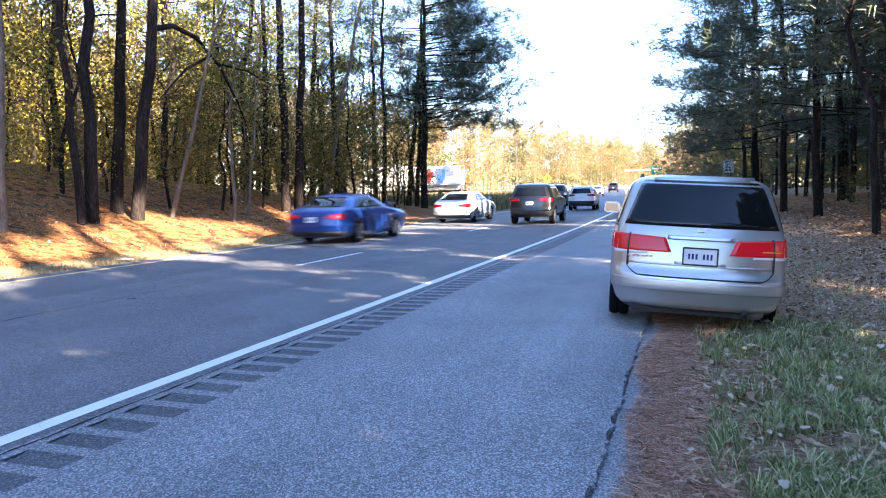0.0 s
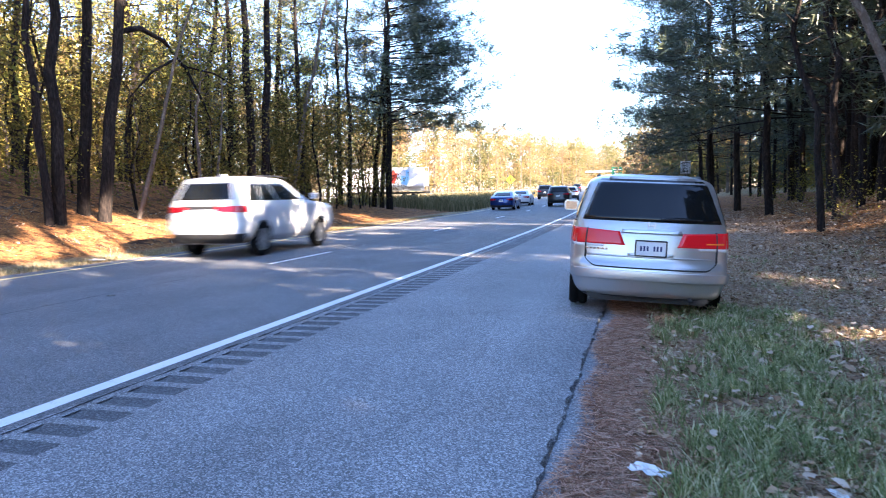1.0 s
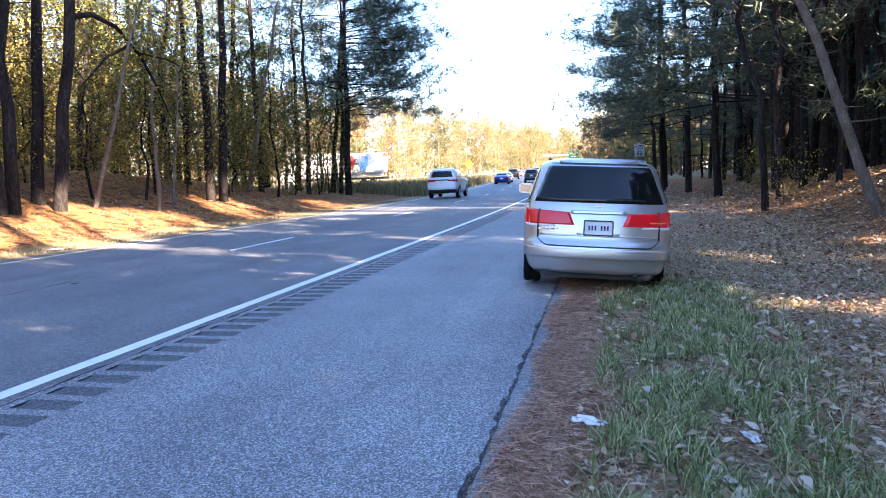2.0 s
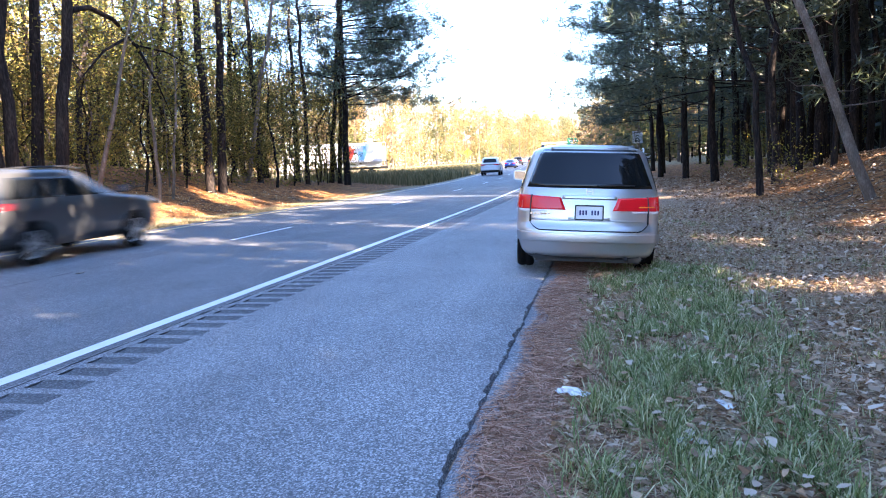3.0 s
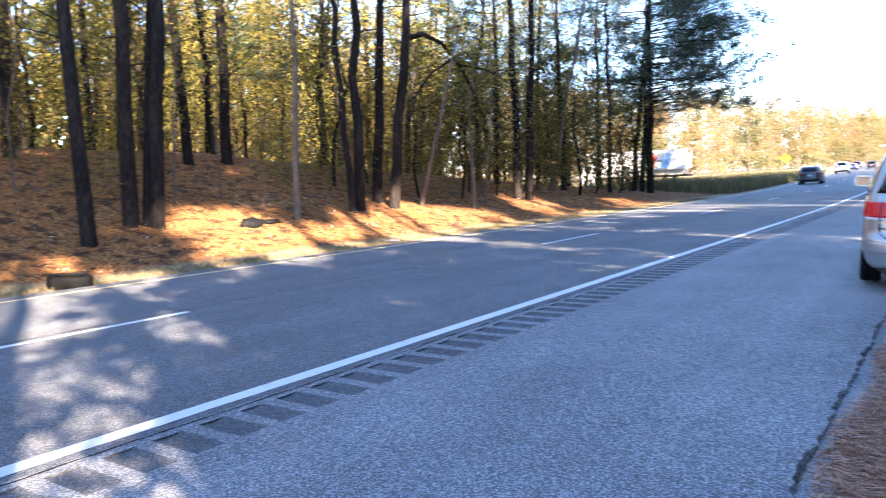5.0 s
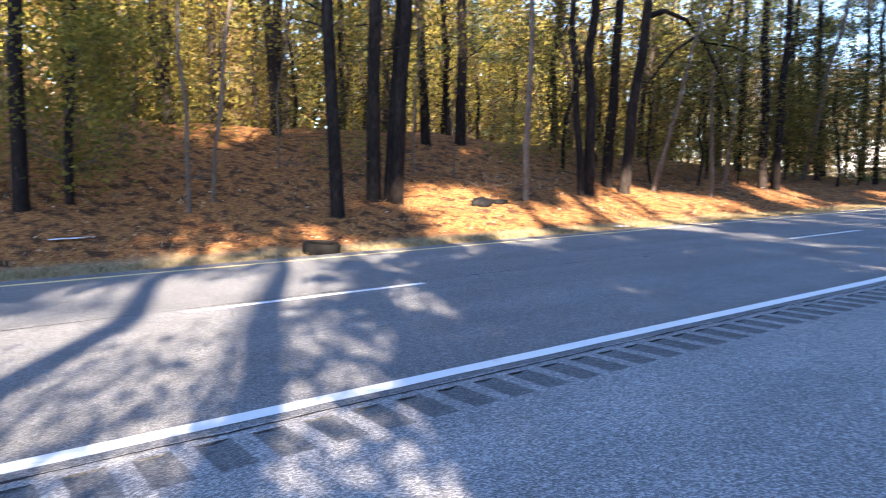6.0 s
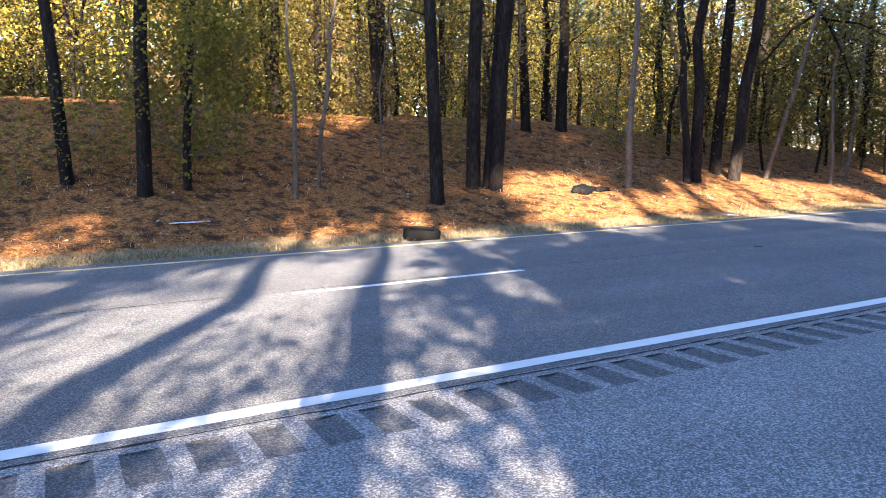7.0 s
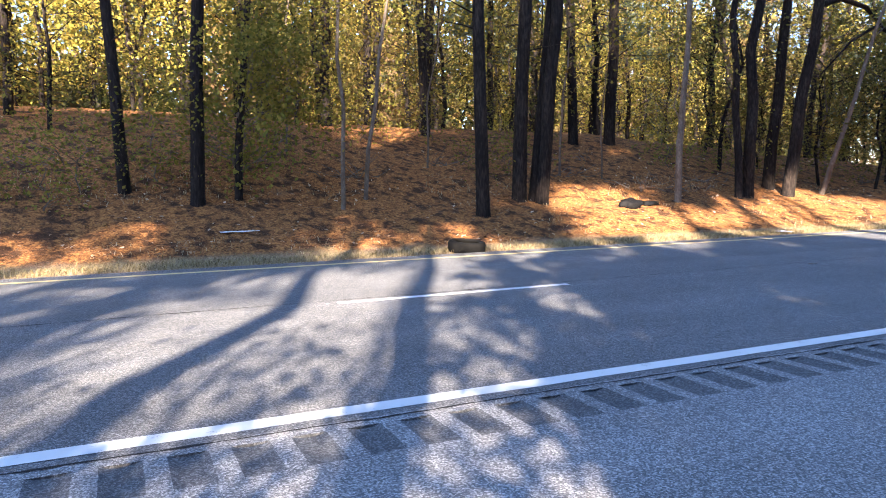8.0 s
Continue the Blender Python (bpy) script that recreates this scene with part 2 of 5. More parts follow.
def build_ground():
    us = [-1500, -700, -300, -150, -90, -65] + span(-50, -22, 2) + span(-21, -12, 0.5) + span(-11.7, -7.95, 0.25) + [-7.6, 3.2] + span(3.55, 12, 0.25) + span(12.5, 26, 0.7) + [30, 36, 45, 60, 90, 160, 300, 700, 1500]
    ys = [-1500, -600, -250, -120, -70, -45, -30] + span(-24, -8, 1) + span(-7.6, 26, 0.4) + span(27, 60, 1) + span(62, 130, 4) + [145, 165, 190, 220, 260, 310, 370, 450, 600, 900, 1500, 2500]
    verts = [(u + xoff(y), y, gz(u + xoff(y), y)) for y in ys for u in us]
    n = len(us)
    faces = [(j * n + i, j * n + i + 1, (j + 1) * n + i + 1, (j + 1) * n + i) for j in range(len(ys) - 1) for i in range(n - 1)]
    me = raw("ground", verts, faces, [M_GROUND], None, True)
    col = me.color_attributes.new("cover", "FLOAT_COLOR", "POINT")
    for k, (x, y, z) in enumerate(verts):
        u = x - xoff(y)
        if u < 0:
            v = -7.9 - u
            straw = float(np.interp(v, (0.5, 1.5, 30, 45), (0, 0.75, 0.6, 0.2))) * float(np.interp(y, (45, 75), (1, 0)))
            turf = float(np.interp(v, (0, 0.6, 1.2, 2.0), (0.3, 0.75, 0.5, 0))) + float(np.interp(y, (48, 70), (0, 1)))
        else:
            v = u - 3.5
            straw = float(np.interp(v, (0, 0.15, 0.9, 1.5, 5, 8), (0.2, 0.42, 0.35, 0.1, 0.5, 0.8)))
            turf = float(np.interp(v, (0.7, 1.2, 3, 5), (0, 0.5, 0.4, 0.12))) + float(np.interp(y, (60, 90), (0, 0.6)))
        col.data[k].color = (straw, turf, 0, 1)
    tagged(new("ground", me), "rolling roadside ground of pine straw and dry grass", "ground", kind="structure")


build_ground()


# ---- road ----
def strip(name, u0, u1, ys, lift, mat, thick=0.0, wob=0.0):
    """A ribbon along the road between two distances from the edge line."""
    verts, faces = [], []
    for y in ys:
        w = noise.noise((y * 2.1, u0, 0)) * wob
        for u in (u0, u1):
            verts.append((u + xoff(y) + (w if u == u1 else 0), y, zroad(y) + lift))
        if thick:
            for u in (u0, u1):
                verts.append((u + xoff(y) + (w if u == u1 else 0), y, zroad(y) + lift - thick))
    n = 4 if thick else 2
    for j in range(len(ys) - 1):
        a, b = j * n, (j + 1) * n
        faces.append((a, a + 1, b + 1, b))
        if thick:
            faces += [(a + 1, a + 3, b + 3, b + 1), (a + 2, a, b, b + 2)]
    if thick:
        e = (len(ys) - 1) * n
        faces += [(0, 2, 3, 1), (e, e + 1, e + 3, e + 2)]
    return raw(name, verts, faces, [mat])


ROAD_Y = [-400, -150, -60] + span(-30, 60, 1.5) + span(64, 140, 4) + span(150, 450, 15) + [600, 900]
road = tagged(new("road", strip("road", -7.9, 0.16, ROAD_Y, 0.0, M_LANE, 0.2)), "two-lane worn grey asphalt carriageway", "road", kind="structure")


def build_shoulder():
    """The paved shoulder: a milled rumble strip beside the edge line and a plain apron with a ragged outer edge."""
    verts, faces, idx = [], [], []

    def quad(*p):
        k = len(verts)
        verts.extend(p)
        faces.append(tuple(range(k, k + len(p))))

    def P(u, y, z):
        return (u + xoff(y), y, zroad(y) + z)

    pitch, half = 0.305, 0.097
    y = -12.0
    while y < 62:
        rows = [(-pitch / 2, 0), (-half, 0), (-half * 0.6, -0.011), (0, -0.015), (half * 0.6, -0.011), (half, 0), (pitch / 2, 0)]
        for (a, za), (b, zb) in zip(rows, rows[1:]):
            quad(P(0.28, y + a, za), P(0.70, y + a, za), P(0.70, y + b, zb), P(0.28, y + b, zb))
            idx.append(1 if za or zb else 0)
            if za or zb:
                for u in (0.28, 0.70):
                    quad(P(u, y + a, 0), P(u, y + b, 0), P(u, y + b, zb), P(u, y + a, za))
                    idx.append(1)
        y += pitch
    end = y - pitch / 2
    for u0, u1, ys in ((0.16, 0.28, span(-12.1525, end, 2)), (0.70, 3.0, span(-12.1525, end, 2))):
        for a, b in zip(ys, ys[1:]):
            quad(P(u0, a, 0), P(u1, a, 0), P(u1, b, 0), P(u0, b, 0))
            idx.append(0)

    def rim(y):
        return 3.45 + noise.noise((y * 1.7, 0, 9)) * 0.05 + noise.noise((y * 7, 0, 3)) * 0.035 + noise.noise((y * 23, 0, 5)) * 0.03

    ys = span(-12.1525, end, 0.05)
    for a, b in zip(ys, ys[1:]):
        quad(P(3.0, a, 0), P(rim(a), a, -0.004), P(rim(b), b, -0.004), P(3.0, b, 0))
        quad(P(rim(a), a, -0.004), P(rim(a) + 0.02, a, -0.12), P(rim(b) + 0.02, b, -0.12), P(rim(b), b, -0.004))
        idx.extend((0, 0))
    for lo, hi in ((-400, -12.1525), (end, 450)):
        ys = [y for y in ROAD_Y if lo < y < hi]
        ys = [lo] + ys + [hi]
        for a, b in zip(ys, ys[1:]):
            quad(P(0.16, a, 0), P(3.45, a, 0), P(3.45, b, 0), P(0.16, b, 0))
            quad(P(3.45, a, 0), P(3.47, a, -0.15), P(3.47, b, -0.15), P(3.45, b, 0))
            idx.extend((0, 0))
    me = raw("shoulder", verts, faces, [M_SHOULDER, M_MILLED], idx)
    tagged(new("pavement", me), "paved grey shoulder with a milled rumble strip", "shoulder", kind="structure")


build_shoulder()
part("edge_line", strip("edge_line", -0.075, 0.075, span(-60, 60, 0.25) + span(64, 440, 8), 0.004, M_WHITE_PAINT, 0, 0.012), None, road, "worn white edge line")
part("yellow_line", strip("yellow_line", -7.42, -7.28, span(-60, 60, 0.25) + span(64, 440, 8), 0.004, M_YELLOW_PAINT, 0, 0.012), None, road, "yellow edge line")
for k in range(-4, 30):
    part("lane_dash", strip("lane_dash", -3.72, -3.60, span(12.19 * k, 12.19 * k + 3.05, 0.3), 0.004, M_WHITE_PAINT, 0, 0.008), None, road)


def build_ledge():
    """The broken lower course of old paving that shows beyond the shoulder's edge."""
    verts, faces = [], []
    ys = span(-3, 12, 0.07)
    for y in ys:
        w = 0.1 + 0.2 * noise.noise((y * 0.8, 3, 1)) + 0.1 * noise.noise((y * 5, 1, 1))
        a, b = 3.46, 3.5 + max(0.02, w)
        verts += [(a, y, -0.035), ((a + b) / 2, y, -0.016 + 0.01 * noise.noise((y * 9, 0, 0))), (b, y, -0.018), (b + 0.03, y, -0.12)]
    faces = [(4 * j + i, 4 * j + i + 1, 4 * j + i + 5, 4 * j + i + 4) for j in range(len(ys) - 1) for i in range(3)]
    tagged(new("pavement_edge", raw("pavement_edge", verts, faces, [M_SHOULDER])), "broken lower course of grey paving", "pavement", kind="structure")


build_ledge()
M_CRACK = grained("tar_crack", [(0.3, (0.008, 0.008, 0.009)), (1, (0.03, 0.03, 0.032))], 0.9, (9, 70), 0.5, 0.4, 0.003)


def seam(u, y0, y1, width, wander):
    verts, faces = [], []
    ys = span(y0, y1, 0.06)
    for y in ys:
        w = width * (0.35 + abs(noise.noise((y * 3.3, u * 10, 2))) * 1.7)
        c = u + noise.noise((y * 1.3, u * 7, 1)) * wander + noise.noise((y * 9, u * 7, 1)) * wander * 0.4
        verts += [(c - w / 2 + xoff(y), y, zroad(y) + 0.003), (c + w / 2 + xoff(y), y, zroad(y) + 0.003)]
    faces = [(2 * j, 2 * j + 1, 2 * j + 3, 2 * j + 2) for j in range(len(ys) - 1)]
    part("crack", raw("crack", verts, faces, [M_CRACK]), None, road, "dark open seam in asphalt")


seam(0.19, -8, 45, 0.034, 0.03)
seam(-3.85, -8, 45, 0.024, 0.02)
seam(-7.72, -8, 45, 0.02, 0.03)


# ---- trees ----
def tube(verts, faces, pts, radii, sides=7):
    """Adds a tapered tube along points."""
    base = len(verts)
    pts = [Vector(p) for p in pts]
    for k, (p, r) in enumerate(zip(pts, radii)):
        d = (pts[min(k + 1, len(pts) - 1)] - pts[max(k - 1, 0)]).normalized()
        s = d.orthogonal().normalized() if abs(d.z) < 0.98 else Vector((1, 0, 0))
        t = d.cross(s)
        for j in range(sides):
            a = 2 * math.pi * j / sides
            verts.append(tuple(p + (s * math.cos(a) + t * math.sin(a)) * r))
    for k in range(len(pts) - 1):
        for j in range(sides):
            a, b = base + k * sides + j, base + k * sides + (j + 1) % sides
            faces.append((a, b, b + sides, a + sides))
    faces.append(tuple(base + (len(pts) - 1) * sides + j for j in range(sides)))


def tufts(verts, faces, rng, centre, way, size, count, width):
    """A spray of needles."""
    for _ in range(count):
        d = (way * 0.55 + Vector(rng.normal(0, 0.6, 3))).normalized()
        s = d.cross(Vector(rng.normal(0, 1, 3))).normalized() * width
        o = centre + Vector(rng.normal(0, size * 0.25, 3))
        k = len(verts)
        verts.extend((tuple(o - s), tuple(o + s), tuple(o + d * size * rng.uniform(0.7, 1.2))))
        faces.append((k, k + 1, k + 2))


def leaves(verts, faces, rng, centre, spread, count, size, flat=1.0):
    """A clump of leaves, each a bent diamond."""
    for _ in range(count):
        o = centre + Vector(rng.normal(0, spread, 3)) * 1.0
        o.z = centre.z + (o.z - centre.z) * flat
        d = Vector(rng.normal(0, 1, 3)).normalized()
        s = d.orthogonal().normalized()
        L = size * rng.uniform(0.6, 1.3)
        k = len(verts)
        verts.extend((tuple(o), tuple(o + d * L * 0.5 + s * L * 0.32), tuple(o + d * L), tuple(o + d * L * 0.5 - s * L * 0.32)))
        faces.append((k, k + 1, k + 2, k + 3))


def tree(name, wood_mat, leaf_mat, wood, crown, label, group=""):
    top = tagged(new(name), label, "tree", group)
    part("trunk", raw("trunk", *wood, [wood_mat], None, True), None, top)
    if crown[1]:
        part("crown", raw("crown", *crown, [leaf_mat]), None, top)
    return top


def pine(seed, height, radius, lean=(0, 0), first=0.4, reach=3.0, boughs=34, tuft=0.42, needles=13, width=0.02, dead=6, side=None, crook=0.12):
    """Trunk with boughs and dead stubs, and needles in layered sprays."""
    rng = np.random.default_rng(seed)
    wv, wf, cv, cf = [], [], [], []
    n = 12
    pts, rad = [], []
    for k in range(n + 1):
        s = k / n
        wob = Vector((rng.normal(0, crook), rng.normal(0, crook), 0)) * (1 if 0 < k else 0) * min(1.0, s * 4)
        pts.append(Vector((lean[0] * s, lean[1] * s, height * s - (0.25 if k == 0 else 0))) + wob)
        rad.append(radius * (1.25 if k == 0 else 1.0) * (1 - 0.82 * s ** 1.1))
    pts.insert(1, pts[0].lerp(pts[1], 0.18) + Vector((0, 0, 0.1)))
    rad.insert(1, radius * 1.02)
    tube(wv, wf, pts, rad, 9)

    def on(s):
        k = min(int(s * n), n - 1)
        body = [pts[0]] + pts[2:]
        return body[k].lerp(body[k + 1], s * n - k)

    for b in range(boughs + dead):
        is_dead = b >= boughs
        s = rng.uniform(first * 0.35, first) if is_dead else first + (0.99 - first) * (b + rng.uniform(0, 1)) / boughs
        a = rng.uniform(0, 2 * math.pi)
        if side is not None and not is_dead and rng.random() < 0.5:
            a = side + rng.normal(0, 0.5)
        far = (0.35 + 0.65 * (1 - (s - first) / (1 - first)) ** 0.7) * reach * rng.uniform(0.6, 1.15) if not is_dead else rng.uniform(0.4, 1.5)
        o = on(s)
        d = Vector((math.cos(a), math.sin(a), 0))
        rise = rng.uniform(-0.12, 0.3) + 0.5 * max(0.0, s - 0.75)
        bp = [o + d * far * q + Vector((0, 0, far * (rise * q + 0.18 * q * q * rng.uniform(-1, 1)))) for q in (0, 0.35, 0.7, 1)]
        br = radius * 0.2 * (1 - 0.5 * s) * min(1.2, 0.5 + far / 4)
        tube(wv, wf, bp, [br, br * 0.75, br * 0.45, br * 0.15], 5)
        if is_dead:
            continue
        for q in np.linspace(0.35, 1.0, max(4, int(far * 3.2))):
            c = bp[0].lerp(bp[3], q) + Vector((rng.normal(0, 0.32 * far * 0.35), rng.normal(0, 0.32 * far * 0.35), rng.normal(0, 0.13)))
            tufts(cv, cf, rng, c, (d + Vector((0, 0, 0.35))).normalized(), tuft, needles, width)
    return (wv, wf), (cv, cf)


def broadleaf(seed, height, radius, lean=(0, 0), first=0.25, limbs=16, reach=2.2, clumps=5, per=14, leaf=0.16, spread=0.45, crook=0.2):
    rng = np.random.default_rng(seed)
    wv, wf, cv, cf = [], [], [], []
    n = 9
    pts = [Vector((lean[0] * k / n, lean[1] * k / n, height * k / n - (0.25 if k == 0 else 0))) + Vector((rng.normal(0, crook), rng.normal(0, crook), 0)) * min(1.0, k / 3) for k in range(n + 1)]
    tube(wv, wf, pts, [radius * (1 - 0.85 * (k / n)) for k in range(n + 1)], 7)
    for b in range(limbs):
        s = first + (0.98 - first) * (b + rng.uniform(0, 1)) / limbs
        k = min(int(s * n), n - 1)
        o = pts[k].lerp(pts[k + 1], s * n - k)
        a, far = rng.uniform(0, 2 * math.pi), reach * rng.uniform(0.5, 1.15) * (1.1 - 0.55 * s)
        d = Vector((math.cos(a), math.sin(a), rng.uniform(0.15, 0.9)))
        bp = [o, o + d * far * 0.5 + Vector(rng.normal(0, 0.08, 3)), o + d * far + Vector(rng.normal(0, 0.15, 3))]
        br = radius * 0.3 * (1 - 0.6 * s)
        tube(wv, wf, bp, [br, br * 0.6, br * 0.2], 5)
        for c in range(clumps):
            q = rng.uniform(0.3, 1.05)
            p = bp[0].lerp(bp[2], q)
            tip = p + Vector(rng.normal(0, 0.5, 3))
            tube(wv, wf, [p, tip], [br * 0.25, br * 0.08], 3)
            leaves(cv, cf, rng, tip, spread, per, leaf, 0.7)
    return (wv, wf), (cv, cf)


def stand(ob, x, y, sink=0.0, turn=0.0):
    ob.matrix_basis = pose(x, y, gz(x, y) - sink, 0, 0, turn)
    return ob


# roadside pines that stand by themselves: x, y, trunk radius, lean over the full height, height
ROADSIDE = [(-12.43, -1.95, 0.13, -1.2, -0.9, 15), (-11.79, -0.59, 0.15, 0.1, 0.4, 17), (-12.09, 0.29, 0.09, 0.1, 0.7, 13),
            (-10.84, 5.64, 0.165, 0.0, -0.2, 18), (-11.78, 7.17, 0.19, 0.2, 0.4, 19), (-11.73, 7.54, 0.13, 0.7, 1.1, 17), (-11.58, 7.69, 0.18, 0.8, 1.2, 18),
            (-11.63, 14.57, 0.12, -0.6, -0.5, 15), (-11.84, 15.12, 0.18, 0.2, 0.2, 17), (-12.64, 16.89, 0.19, 0.9, 0.8, 17), (-11.99, 16.99, 0.2, 1.6, 1.3, 18),
            (-12.3, 26.1, 0.2, 0.0, 0.0, 18), (-12.25, 27.0, 0.2, 0.8, 0.5, 18),
            (-19.24, 4.31, 0.17, 0.0, -0.2, 17), (-18.7, 7.54, 0.18, 0.4, 1.0, 18), (-16.5, 12.1, 0.17, -0.2, -0.3, 17), (-16.5, 13.6, 0.2, 0.4, 0.4, 18),
            (-21.5, -6.5, 0.3, 0.1, -0.3, 20), (-20.5, 6.2, 0.16, 0.0, 0.1, 17), (-15.5, 29.5, 0.16, 0.5, 0.2, 16), (-14.2, 34.5, 0.17, -0.3, 0.3, 17), (-13.6, 39.5, 0.15, 0.2, 0.1, 16), (-16.0, 43.5, 0.17, 0.0, 0.4, 17)]
for i, (x, y, r, lx, ly, h) in enumerate(ROADSIDE):
    t = tree("pine_tree", M_BARK, M_NEEDLES, *pine(100 + i, h, r, (lx, ly), 0.52, 2.6, 22, 0.4, 11, 0.022, 8, None, 0.06), "tall dark-barked pine on the bank beside the road", "pines on the bank")
    stand(t, x, y)
    if i == 10:
        v, f = [], []
        tube(v, f, [(0.55, 0.4, 5.7), (0.7, 1.2, 5.95), (0.8, 2.2, 5.75), (0.9, 3.2, 5.0), (1.0, 4.0, 3.9), (1.05, 4.5, 3.0)], [0.1, 0.085, 0.07, 0.055, 0.035, 0.012], 6)
        tube(v, f, [(0.85, 2.8, 5.3), (0.7, 1.7, 4.7), (0.5, 0.6, 3.6)], [0.05, 0.04, 0.015], 5)
        tube(v, f, [(0.85, 3.0, 5.1), (1.2, 4.4, 5.0), (1.4, 5.8, 4.6)], [0.04, 0.03, 0.008], 5)
        part("bough", raw("bough", v, f, [M_BARK], None, True), None, t, "long bare bough arching over and down")
for i, (x, y, r, lx, ly, h) in enumerate([(-12.9, 44.6, 0.24, 0.1, 0.3, 19), (-15.2, 47.5, 0.2, 1.6, 0.4, 18), (-14.3, 46.8, 0.17, 0.8, 0.6, 17)]):
    t = tree("pine_tree", M_BARK, M_NEEDLES, *pine(160 + i, h, r, (lx, ly), 0.3, 7.4, 56, 0.5, 14, 0.03, 4, 0.1, 0.06), "tall pine with layered green boughs over the road", "pines on the bank")
    stand(t, x, y)
# slim pale stems
for i, (x, y, r, lx, ly, h) in enumerate([(-11.45, 2.45, 0.055, 0.05, 0.1, 10), (-11.93, 3.12, 0.055, 0.35, 1.1, 10), (-11.29, 11.92, 0.1, 0.2, 0.3, 13), (-12.0, 18.5, 0.09, 2.2, 1.4, 9), (-11.28, 20.9, 0.08, 0.1, 0.2, 7), (-11.6, 22.2, 0.06, 0.5, 0.6, 8), (-14.2, 33.0, 0.14, 3.0, 1.6, 16), (-13.6, 9.6, 0.04, 0.1, 0.2, 7), (-14.0, 5.6, 0.03, 0.3, 0.2, 5), (-13.2, 10.8, 0.03, -0.2, 0.4, 6), (-14.4, 8.6, 0.035, 0.2, 0.1, 6), (-12.9, 13.4, 0.03, 0.2, -0.3, 5), (-15.0, 2.0, 0.035, 0.1, 0.3, 6), (-13.8, 20.6, 0.035, 0.4, 0.2, 7), (-13.0, 24.2, 0.035, -0.2, 0.4, 6)]):
    t = tree("slender_tree", M_PALE_BARK, M_LEAF_OLIVE, *broadleaf(200 + i, h, r, (lx, ly), 0.5, 12, 1.6, 4, 7, 0.13, 0.4, 0.07), "slender pale-barked young tree on pine straw", "slender trees")
    stand(t, x, y)


# woods on the bank, behind
KINDS = [tree("woodland_tree", M_BARK, M_LEAF_GOLD, *broadleaf(300 + i, h, r, (0.4, 0.3), f, 26, 2.8, 6, 30, 0.15, 0.55), "woodland tree with thin yellow autumn leaves", "woodland trees") for i, (h, r, f) in enumerate([(13, 0.13, 0.15), (16, 0.15, 0.2), (11, 0.1, 0.12), (18, 0.16, 0.25)])]
THIN = [tree("woodland_tree", M_BARK, M_LEAF_GOLD, *broadleaf(310 + i, h, r, (0.5, 0.3), f, 30, 2.8, 9, 8, 0.13, 0.5, 0.25), "thinly leaved woodland tree with many dark twigs", "woodland trees") for i, (h, r, f) in enumerate([(14, 0.13, 0.12), (17, 0.16, 0.16), (12, 0.11, 0.1)])]
GREENS = [tree("understory_tree", M_BARK, M_LEAF_GREEN, *broadleaf(320 + i, h, r, (0.3, -0.2), 0.1, 20, 2.0, 6, 18, 0.12, 0.4), "small understory tree with green-brown leaves", "understory trees") for i, (h, r) in enumerate([(6, 0.06), (8, 0.08), (4.5, 0.05)])]
CANOPY_PINES = [tree("canopy_pine", M_BARK, M_NEEDLES, *pine(380 + i, h, r, (0.4, 0.3), f, c, 40, 0.8, 22, 0.12, 6), "very tall pine with a dense high crown", "canopy pines") for i, (h, r, f, c) in enumerate([(23, 0.22, 0.7, 3.3), (22, 0.2, 0.73, 3.0)])]
SHRUBS = [tree("shrub", M_PALE_BARK, M_LEAF_OLIVE, *broadleaf(350 + i, h, 0.018, (0.15, 0.1), 0.08, 18, 0.9, 5, 7, 0.075, 0.16, 0.08), "low twiggy shrub with sparse leaves on the bank", "shrubs") for i, h in enumerate((1.3, 1.7, 1.0))]
HIGH_PINES = [tree("forest_pine", M_BARK, M_NEEDLES, *pine(360 + i, h, r, (0.3, 0.5), f, c, 40, 0.7, 15, 0.075, 6), "very tall bare-stemmed pine in the roadside woods", "forest pines") for i, (h, r, f, c) in enumerate([(25, 0.2, 0.6, 3.4), (23, 0.18, 0.62, 3.2), (27, 0.22, 0.58, 3.8)])]
YOUNG_PINES = [tree("young_pine", M_BARK, M_NEEDLES, *pine(370 + i, h, r, (0.2, 0.1), 0.1, c, 40, 0.5, 16, 0.05, 2), "young bushy pine at the edge of the woods", "young pines") for i, (h, r, c) in enumerate([(9.5, 0.1, 2.4), (8.0, 0.08, 2.1)])]
PINES = [tree("forest_pine", M_BARK, M_NEEDLES, *pine(340 + i, h, r, (0.3, 0.5), f, c, 36, 0.5, 14, 0.036, 10), "tall dark pine in the roadside woods", "forest pines") for i, (h, r, f, c) in enumerate([(20, 0.17, 0.3, 3.2), (18, 0.14, 0.25, 3.0), (23, 0.2, 0.34, 3.6), (17, 0.12, 0.16, 3.0)])]


def scatter(kinds, places, seed):
    rng = random.Random(seed)
    first = {k: True for k in kinds}
    for x, y in places:
        k = rng.choice(kinds)
        m = pose(x, y, gz(x, y) - 0.1, rng.uniform(-2, 2), rng.uniform(-2, 2), rng.uniform(0, 360))
        if first[k]:
            k.matrix_basis, first[k] = m, False
        else:
            copy_thing(k, m)


def spots(seed, n, box, gap, keep=lambda x, y: True):
    rng, out = random.Random(seed), []
    for _ in range(n * 60):
        x, y = rng.uniform(box[0], box[1]), rng.uniform(box[2], box[3])
        if keep(x, y) and all((x - a) ** 2 + (y - b) ** 2 > gap * gap for a, b in out):
            out.append((x, y))
        if len(out) == n:
            break
    return out


